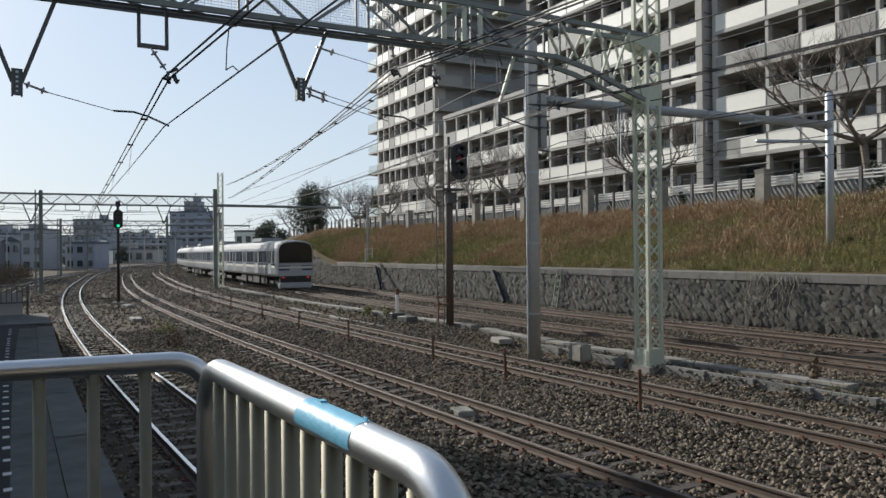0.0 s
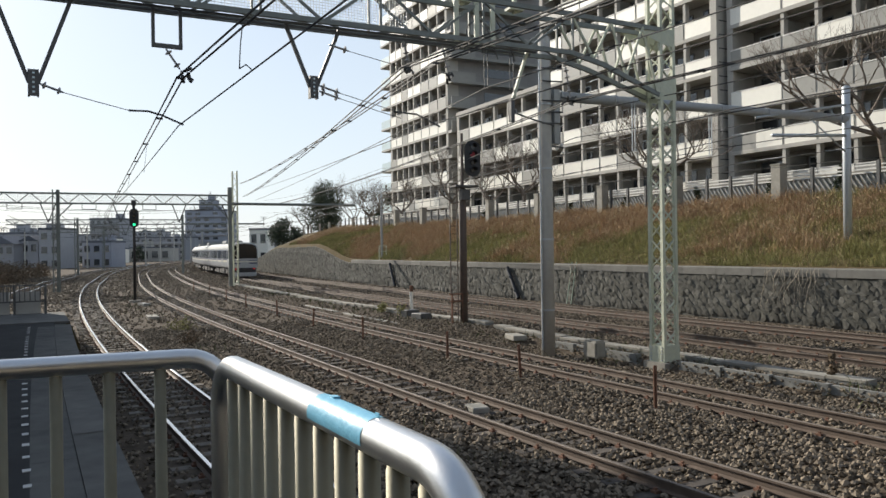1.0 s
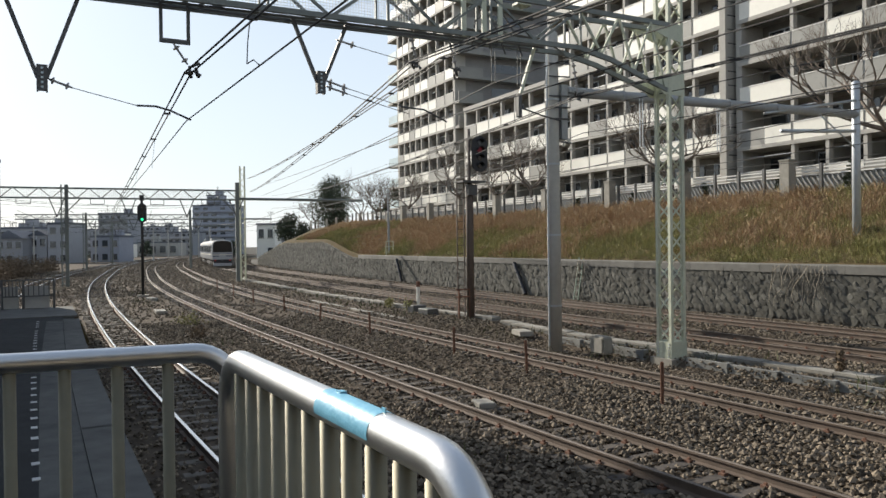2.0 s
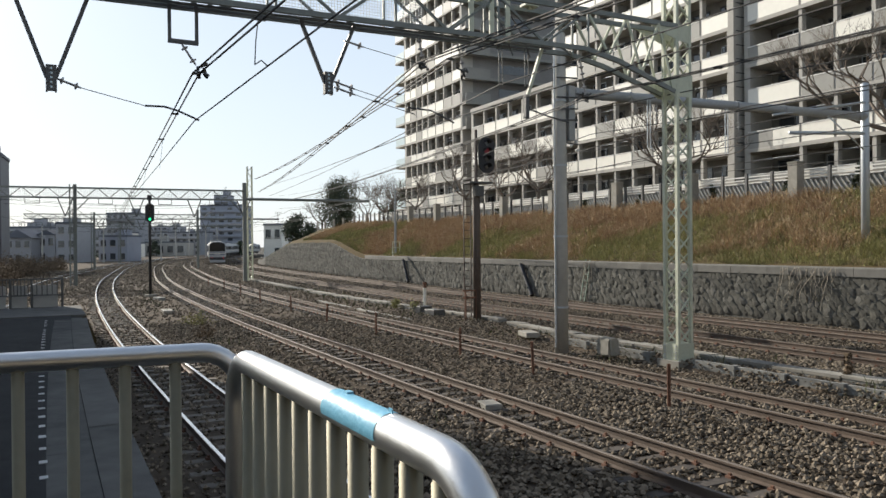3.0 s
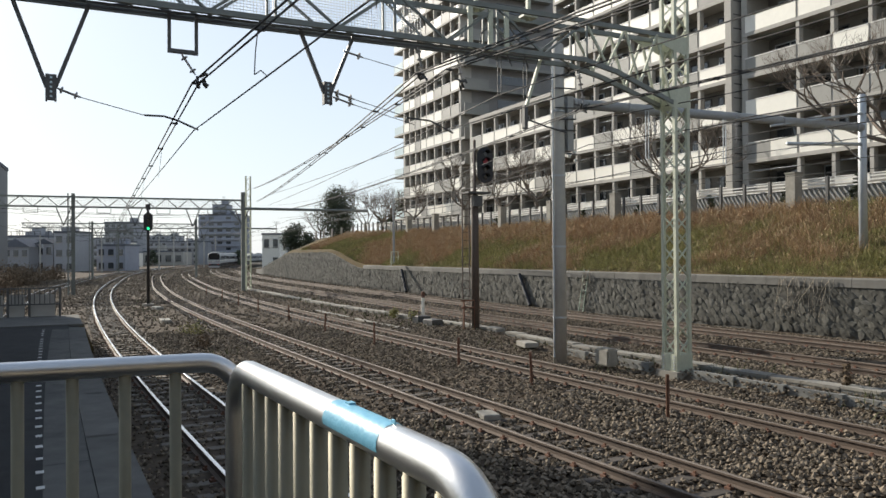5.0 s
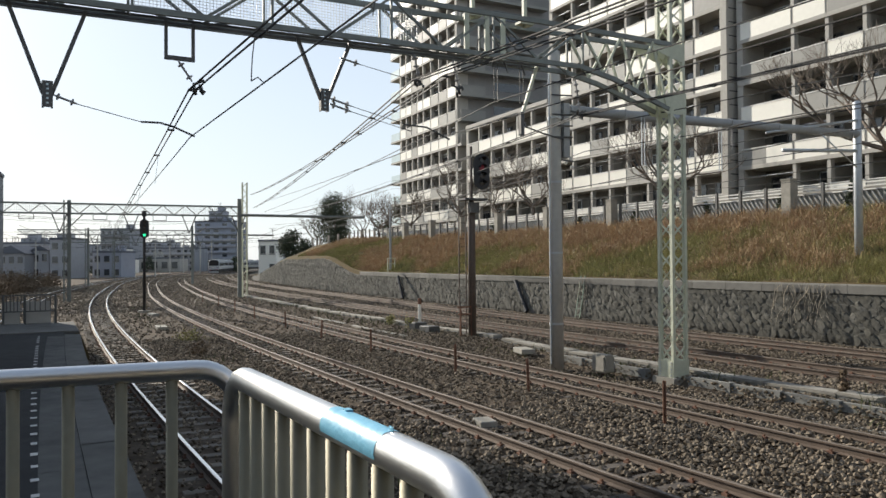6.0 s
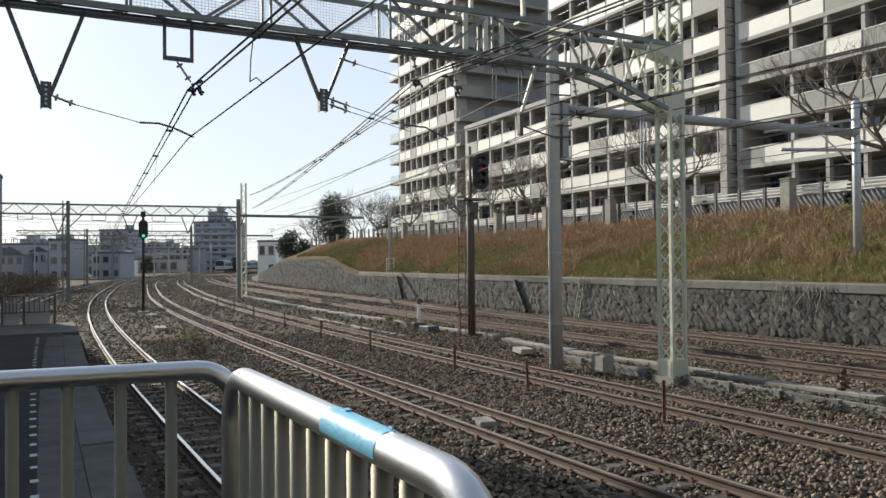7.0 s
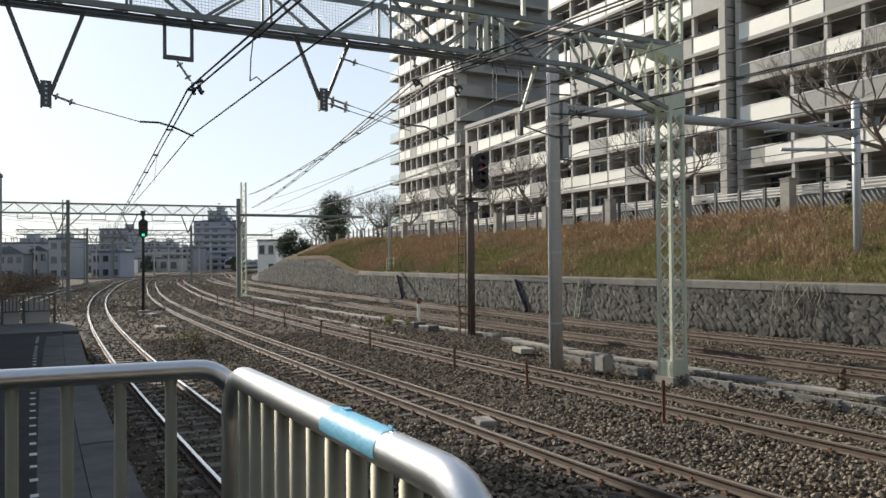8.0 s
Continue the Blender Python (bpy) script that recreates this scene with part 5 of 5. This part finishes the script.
leafy(Matrix.Translation((-26, 150, 5.0)), 11.0, 8.6, 31, "evergreen_tree", "tall dark evergreen tree on the bank", 15000, M_LEAF, True, .2, 22)
leafy(Matrix.Translation((-12.5, 140, 5.6)), 7.5, 7, 32, "evergreen_tree", "dark evergreen tree behind the fence", 3500, M_LEAF, True, .35)
leafy(Matrix.Translation((-39.5, 172, 4.0)), 5.6, 6.5, 33, "evergreen_tree", "small round evergreen tree behind the wall", 3200, M_LEAF, True, .33)
leafy(Matrix.Translation((-35.5, 168, 3.6)), 3.6, 7, 34, "evergreen_tree", "small round evergreen tree behind the wall", 2200, M_LEAF, True, .33)
for i, (s, h) in enumerate(((23.3, 1.5), (20.6, 1.7), (27.4, 1.3), (33.0, 1.1), (39.6, .95), (35, 1.0), (46, 1.0), (60, 1.1))):
    leafy(frame_at(s, 34.9, slope_z(s, 34.3)), h, h * .55, 50 + i, "conical_shrub", "small clipped dark green conical shrub", 420, M_LEAF, False, .09, 6)
rng = random.Random(77)
for s, o, h, w in ((66, -7, 1.5, 4), (72, -8, 1.8, 5), (80, -7, 1.5, 5), (92, -7.5, 2, 6), (102, -6.5, 1.8, 5), (112, -8, 2.4, 6), (122, -8, 2.4, 6), (86, -9, 2.2, 6), (76, -10, 2.0, 6), (97, -10, 2.6, 7), (107, -11, 2.6, 7), (118, -10, 2.4, 6), (60, -8, 1.2, 4), (130, -7, 2, 6)):
    leafy(frame_at(s, o, -.7), h * .75, w, int(s), "roadside_bush", "dry brown bush beside the far track", 3200, M_BUSH, False, .13, 8)
for s, o, h, w in ((29.6, 1.3, .7, 1.3), (30.5, 1.0, .5, 1.2), (10.9, 16.6, .65, .28), (28, 5.6, .3, 1.2), (33, 5.9, .25, 1.5), (33.5, 16.2, .45, .9), (36.5, 16.4, .4, .8)):
    leafy(frame_at(s, o, BED), h, w, int(s * 10), "weed_clump", "yellow-green weed clump growing in the ballast", 260, M_GRASSGREEN if s > 29 else M_BUSH, False, .07, 5)
# dry creepers hanging on the wall
for i, s in enumerate((19.2, 20.0, 34.2, 20.7)):
    rng = random.Random(90 + i)
    t = thing("dry_creeper", frame_at(s, WALL_O - .02, 1.95), "dry leafless creeper hanging over the stone wall", "creeper", "dry creepers")
    for k in range(7):
        bm = bmesh.new()
        p = Vector((.1, rng.uniform(-.5, .5), .05))
        pts = [p.copy()]
        for j in range(7):
            p = p + Vector((-.055 + rng.uniform(-.02, .02), rng.gauss(0, .09), -rng.uniform(.15, .28)))
            pts.append(p.copy())
        tube(bm, pts, [.016 - .0018 * j for j in range(8)], 4)
        part("stem", bm, M_CREEPER, t)


# ---- town in the distance ----
def town_house(x0, x1, y, top, depth, wall, floors, cols, label, name="distant_building", roof="flat", turn=0.0):
    w = x1 - x0
    t = thing(name, Matrix.Translation(((x0 + x1) / 2, y, -.9)) @ Matrix.Rotation(radians(turn), 4, "Z"), label, "building", "buildings in the distance")
    h = top + .9
    bm = bmesh.new()
    box(bm, -w / 2, w / 2, 0, depth, -.5, h)
    part("wall", bm, wall, t)
    bm = bmesh.new()
    if roof == "gable":
        a = [bm.verts.new((x, q, z)) for q in (-.4, depth + .4) for x, z in ((-w / 2 - .4, h), (0, h + w * .32), (w / 2 + .4, h))]
        for f in ((0, 1, 2), (5, 4, 3), (0, 3, 4, 1), (1, 4, 5, 2), (0, 2, 5, 3)):
            bm.faces.new([a[i] for i in f])
    else:
        box(bm, -w / 2 - .15, w / 2 + .15, -.15, depth, h, h + .5)
    part("roof", bm, M_HOUSEDARK, t)
    fh = h / floors
    cw = w / cols
    rng = random.Random(int(x0 * 7 + y))
    if roof == "flat" and w > 5:
        for k in range(rng.choice((1, 2, 3))):
            bm = bmesh.new()
            cx, cy, q = rng.uniform(-w * .38, w * .3), rng.uniform(.5, depth * .6), rng.uniform(.8, 2.2)
            box(bm, cx, cx + q * rng.uniform(.8, 2), cy, cy + q, h + .3, h + .5 + q * rng.uniform(.6, 1.2))
            part("roof_shed", bm, wall, t)
        bm = bmesh.new()
        for k in range(9):
            cx = -w / 2 + w * k / 8
            box(bm, cx - .05, cx + .05, -.1, 0, h + .5, h + 1.5)
        box(bm, -w / 2, w / 2, -.08, -.02, h + 1.42, h + 1.5)
        part("roof_railing", bm, M_DARKIRON, t)
    bm = bmesh.new()
    ax, az = rng.uniform(-w * .3, w * .3), h + rng.uniform(2.5, 4.5)
    bar(bm, (ax, 2, h), (ax, 2, az), .09)
    for k in range(4):
        bar(bm, (ax - .9 + .15 * k, 2, az - .25 * k), (ax + .9 - .15 * k, 2, az - .25 * k), .06)
    part("aerial", bm, M_DARKIRON, t)
    if floors > 3:
        for f in range(1, floors):
            bm = bmesh.new()
            box(bm, -w / 2 + .3, w / 2 - .3, -1.1, 0, fh * f - .12, fh * f + .02)
            ba = part("balcony", bm, M_CONC, t)
            bm = bmesh.new()
            box(bm, -w / 2 + .3, w / 2 - .3, -1.1, -1.02, fh * f + .02, fh * f + fh * .36)
            part("parapet", bm, wall, ba)
    for f in range(floors):
        for c in range(cols):
            if rng.random() < .2:
                continue
            bm = bmesh.new()
            cx = -w / 2 + cw * (c + .5)
            box(bm, cx - cw * .28, cx + cw * .28, -.06, .05, fh * f + fh * .35, fh * f + fh * .78)
            win = part("window", bm, M_GLASS, t)
            bm = bmesh.new()
            box(bm, cx - cw * .32, cx + cw * .32, -.12, -.02, fh * f + fh * .28, fh * f + fh * .34)
            part("sill", bm, M_CONC, win)
    return t


town_house(-145.3, -133.5, 300, 16.6, 14, M_HOUSE, 6, 5, "grey mid-rise block beyond the curve")
town_house(-129.0, -108.5, 360, 22.4, 16, M_TOWERBLUE, 8, 5, "tall blue-grey apartment block beyond the curve")
town_house(-122.9, -115.8, 362, 27.4, 8, M_TOWERBLUE, 9, 2, "stair tower on the blue-grey apartment block", "stair_tower")
town_house(-142.9, -120.0, 335, 9.5, 12, M_HOUSE, 4, 8, "long low grey building beyond the tracks")
town_house(-120.5, -108.5, 190, 8.2, 10, M_HOUSE, 3, 4, "grey town house with a flat roof")
town_house(-107.0, -100.9, 172, 5.5, 8, M_HOUSE, 2, 3, "dark house with a gabled roof", roof="gable")
town_house(-101.5, -97.5, 176, 6.2, 8, M_HOUSE, 2, 2, "pale house with a gabled roof", roof="gable")
town_house(-115.1, -108.5, 205, 9.2, 9, M_HOUSE, 4, 2, "narrow grey town house")
town_house(-96.7, -91.8, 175, 8.7, 8, M_HOUSE, 3, 2, "pale grey three-storey house")
town_house(-91.6, -84.5, 185, 5.7, 8, M_TOWERBLUE, 2, 3, "low blue-grey workshop building")
town_house(-98.4, -95.3, 210, 7.1, 6, M_WHITEPANEL, 2, 1, "narrow cream house beside the block")
town_house(-120.1, -116.0, 262, 4.4, 6, M_WHITEPANEL, 1, 1, "small white shed before the grey block")
town_house(-130.6, -114.3, 302, 4.9, 9, M_FACADE, 1, 4, "low pale building beside the tracks")
town_house(-130.1, -121.1, 345, 9.6, 10, M_HOUSE, 4, 3, "grey building beyond the tracks")
town_house(-104, -92, 380, 10.2, 12, M_HOUSE, 4, 5, "grey building behind the far gantry")
town_house(-179.7, -163.8, 420, 14.5, 14, M_HOUSE, 6, 6, "far grey apartment building")
town_house(-92, -70, 420, 11, 14, M_HOUSE, 4, 8, "far grey apartment building")
town_house(-200, -180, 400, 13, 14, M_HOUSE, 4, 7, "far grey building behind the houses")
town_house(-160, -147, 330, 9, 14, M_HOUSE, 3, 5, "far grey building behind the houses")
town_house(-52.0, -47.5, 190, 8.3, 7, M_WHITEPANEL, 2, 2, "small white house at the end of the bank")
town_house(-81.0, -71.1, 112, 17.2, 10, M_SHED, 4, 3, "dark grey building at the far side of the line", turn=25)
for i, (x, y, h) in enumerate(((-96, 168, 9), (-84, 172, 10), (-74, 180, 9.5), (-108, 205, 11), (-92, 235, 12), (-79, 225, 10), (-100, 268, 13), (-88, 262, 12))):
    t = thing("utility_pole", Matrix.Translation((x, y, -.9)) @ Matrix.Rotation(.3 * i, 4, "Z"), "distant grey utility pole with cross-arms", "pole", "utility poles in the town")
    bm = bmesh.new()
    lathe(bm, [(.2, 0), (.13, h)], 8)
    part("shaft", bm, M_POLE, t)
    for z in (h - .4, h - 1.1):
        bm = bmesh.new()
        bar(bm, (-1.1, 0, z), (1.1, 0, z), .12)
        part("cross_arm", bm, M_DARKIRON, t)
    bm = bmesh.new()
    lathe(bm, [(.3, h - 3), (.3, h - 2.1)], 8, Matrix.Translation((.4, 0, 0)))
    part("transformer", bm, M_GREYPAINT, t)
for i in range(26):
    rng = random.Random(300 + i)
    x, y = rng.uniform(-190, -80), rng.uniform(215, 330)
    if -.47 < x / y < -.28 and y > 230 and rng.random() < .5:
        continue
    leafy(Matrix.Translation((x, y, -.9)), rng.uniform(4.5, 8.5), rng.uniform(4, 7), 400 + i, "garden_tree", "dark garden tree among the houses", 500, M_LEAF, True, .5, 6)


# ---- unseen blocks added behind the camera and beside the line, for shade and reflections ----
def plain_block(name, label, m, x0, x1, y0, y1, z0, z1, material):
    bm = bmesh.new()
    box(bm, x0, x1, y0, y1, z0, z1)
    tagged(link(name, bm, material, m=m), label, "building", kind="structure")


plain_block("unseen_back_wall", "plain grey-brown unseen wall added behind the camera", frame_at(-7, 0, 0), -9, 1.0, -10, 0, 1.0, 6.5, M_UNSEEN)
plain_block("unseen_back_bridge", "plain grey-brown unseen bridge added behind the camera", frame_at(-17, 0, 0), -9, 32, -8, 0, 5.4, 11.5, M_UNSEEN)
# added to shade the platform, the near track and the balusters
plain_block("unseen_shade_block", "plain grey unseen block added to shade the platform", frame_at(33, 0, 0), -13, -3.2, 0, 7, -.9, 18.4, M_SHED)
# added to keep sky light off the platform and the barrier
plain_block("unseen_shade_canopy", "plain unseen canopy added to cut the sky light", frame_at(-13, 0, 0), -8, 1.4, 0, 11.3, 5.3, 5.55, M_UNSEEN)
plain_block("unseen_side_block", "plain grey-brown unseen block added to the left", frame_at(-8, 0, 0), -34, -20, -30, 26, -.9, 11, M_UNSEEN)
plain_block("unseen_back_block", "plain grey-brown unseen block added far behind the camera", frame_at(-48, 0, 0), -30, 60, -12, 0, -.9, 16, M_UNSEEN)


# ---- train ----
CAR = 20.0


def car_section():
    """Half outline (x, z) from the sill up to the roof's ridge."""
    return [(1.40, 1.0), (1.475, 1.15), (1.475, 2.75), (1.44, 3.05), (1.33, 3.32), (1.05, 3.52), (.55, 3.62), (0, 3.65)]


def make_car(cab):
    label = "stainless steel commuter train car with cream and navy stripes" if not cab else "rear cab car of a stainless steel commuter train, black window mask"
    t = thing("train_car", Matrix.Identity(4), label, "train car", "cars of the train")
    half = car_section()
    ring = half + [(-x, z) for x, z in half[-2::-1]]
    ends = [(-9.75, 1.0), (9.75, 1.0)] if not cab else [(-9.85, .93), (-9.6, .985), (-9.2, 1.0), (9.75, 1.0)]
    bm = bmesh.new()
    rings = [[bm.verts.new((x * k, y, 1.0 + (z - 1.0) * (1 - (1 - k) * .6))) for x, z in ring] for y, k in ends]
    n = len(ring)
    for a, b in zip(rings, rings[1:]):
        for i in range(n):
            f = bm.faces.new((a[i], a[(i + 1) % n], b[(i + 1) % n], b[i]))
            f.material_index = 1 if 3 <= i <= n - 5 else 0
    bm.faces.new(rings[0]).material_index = 2 if cab else 0
    bm.faces.new(rings[-1][::-1])
    part("body", bm, [M_TRAIN, M_TRAINROOF, M_TRAINWHITE], t)
    for s in (-1, 1):
        X = s * 1.478
        for z0, z1, mt in ((1.78, 1.93, M_TRAINNAVY), (1.60, 1.775, M_TRAINSTRIPE), (2.80, 2.88, M_TRAINNAVY)):
            bm = bmesh.new()
            box(bm, min(X, X - s * .02), max(X, X - s * .02) , -9.7 if not cab else -9.1, 9.7, z0, z1)
            part("stripe", bm, mt, t)
        doors = [-7.3, -2.43, 2.43, 7.3]
        for y in doors:
            bm = bmesh.new()
            box(bm, min(X - s * .03, X + s * .008), max(X - s * .03, X + s * .008), y - .66, y + .66, 1.12, 3.0)
            d = part("door", bm, M_TRAINWHITE, t)
            for q in (-.33, .33):
                bm = bmesh.new()
                box(bm, min(X, X + s * .014), max(X, X + s * .014), y + q - .25, y + q + .25, 1.95, 2.85)
                part("door_glass", bm, M_GLASS, d)
        for y0, y1 in ((-9.3, -8.35), (-6.3, -5.05), (-4.85, -3.45), (-1.45, -.05), (.05, 1.45), (3.45, 4.85), (5.0, 6.3), (8.3, 9.3)):
            if cab and y0 < -9:
                y0 = -8.95
            bm = bmesh.new()
            box(bm, min(X - s * .02, X + s * .006), max(X - s * .02, X + s * .006), y0, y1, 1.98, 2.82)
            part("window", bm, M_GLASS, t)
    bm = bmesh.new()
    for y0, y1, x in ((-5.2, -3.2, -1.2), (-2.6, -.2, -1.25), (.4, 2.2, -1.2), (2.8, 5.0, -1.25), (-4.8, -2.0, .3), (-1.2, 1.8, .3), (2.2, 5.0, .3)):
        box(bm, x, x + .95, y0, y1, .35, .98)
    box(bm, -1.3, 1.3, -9.4, 9.4, .92, 1.0)
    part("underframe", bm, M_UNDER, t)
    for y in (-6.9, 6.9):
        bm = bmesh.new()
        for x in (-.95, .95):
            box(bm, x - .12, x + .12, y - 1.5, y + 1.5, .38, .66)
        box(bm, -.95, .95, y - .25, y + .25, .4, .7)
        bo = part("bogie", bm, M_UNDER, t)
        for yy in (y - 1.05, y + 1.05):
            bm = bmesh.new()
            for x in (-GAUGE / 2 - .04, GAUGE / 2 - .04):
                lathe(bm, [(.43, 0), (.43, .09)], 20, Matrix.Translation((x, yy, .43)) @ Matrix.Rotation(radians(90), 4, "Y"))
            bar(bm, (-.6, yy, .43), (.6, yy, .43), .07, n=8)
            part("wheelset", bm, M_UNDER, bo)
    bm = bmesh.new()
    box(bm, -.95, .95, -2.2, 1.6, 3.58, 3.92)
    bmesh.ops.bevel(bm, geom=bm.edges[:], offset=.08, segments=2, affect="EDGES")
    part("air_conditioner", bm, M_TRAINROOF, t)
    if cab:
        Y = -9.86
        bm = bmesh.new()
        pts = [(-1.30, 1.98), (1.30, 1.98), (1.31, 2.9), (1.16, 3.28), (.7, 3.46), (0, 3.50), (-.7, 3.46), (-1.16, 3.28), (-1.31, 2.9)]
        a = [bm.verts.new((x, Y - .03, z)) for x, z in pts]
        b = [bm.verts.new((x, Y + .08, z)) for x, z in pts]
        bm.faces.new(a)
        for i in range(len(pts)):
            bm.faces.new((a[i], b[i], b[(i + 1) % len(pts)], a[(i + 1) % len(pts)]))
        part("cab_window", bm, M_CABGLASS, t, "large black wraparound end window")
        for s in (-1, 1):
            for z0, z1, x0, x1, mt in ((1.72, 1.78, .45, 1.33, M_TRAINNAVY), (1.42, 1.54, .5, 1.33, M_TRAINNAVY), (1.60, 1.69, .02, 1.33, M_TRAINSTRIPE)):
                bm = bmesh.new()
                box(bm, min(s * x0, s * x1), max(s * x0, s * x1), Y - .012, Y + .1, z0, z1)
                part("end_stripe", bm, mt, t)
            bm = bmesh.new()
            box(bm, s * .98 - .08, s * .98 + .08, Y - .03, Y + .1, .86, .96)
            part("tail_lamp", bm, M_RED, t, "lit red tail lamp")
        bm = bmesh.new()
        box(bm, -1.22, 1.22, Y - .005, Y + .3, .55, 1.02)
        part("coupler_recess", bm, M_BLACK, t)
        bm = bmesh.new()
        box(bm, -1.28, 1.28, Y - .06, Y + .5, .14, .56)
        bmesh.ops.bevel(bm, geom=[e for e in bm.edges], offset=.06, segments=2, affect="EDGES")
        part("skirt", bm, M_TRAINWHITE, t, "pale grey end skirt")
        bm = bmesh.new()
        box(bm, -.14, .14, Y - .25, Y + .3, .72, .95)
        part("coupler", bm, M_UNDER, t)
    return t


def grown(t):
    """The cars are a little larger than the drawing above."""
    for ob in t.children_recursive:
        for v in ob.data.vertices:
            v.co.x, v.co.z = v.co.x * 1.05, v.co.z * 1.12
    return t


CARS = [grown(make_car(True))]
MIDDLE = grown(make_car(False))
CARS.append(MIDDLE)
for i in range(8):
    CARS.append(copy_thing(MIDDLE, Matrix.Identity(4)))


def train_at(t):
    """Where the rear end of the train is along the line."""
    return 62.0 + 29.0 * t


def motions():
    for i, car in enumerate(CARS):
        rows = []
        for j in range(17):
            t = j * .5
            rows.append((t, frame_at(train_at(t) + 10 + CAR * i, TRACKS["d"], .0)))
        walk(car, rows)


make_stones()
make_grass()
motions()
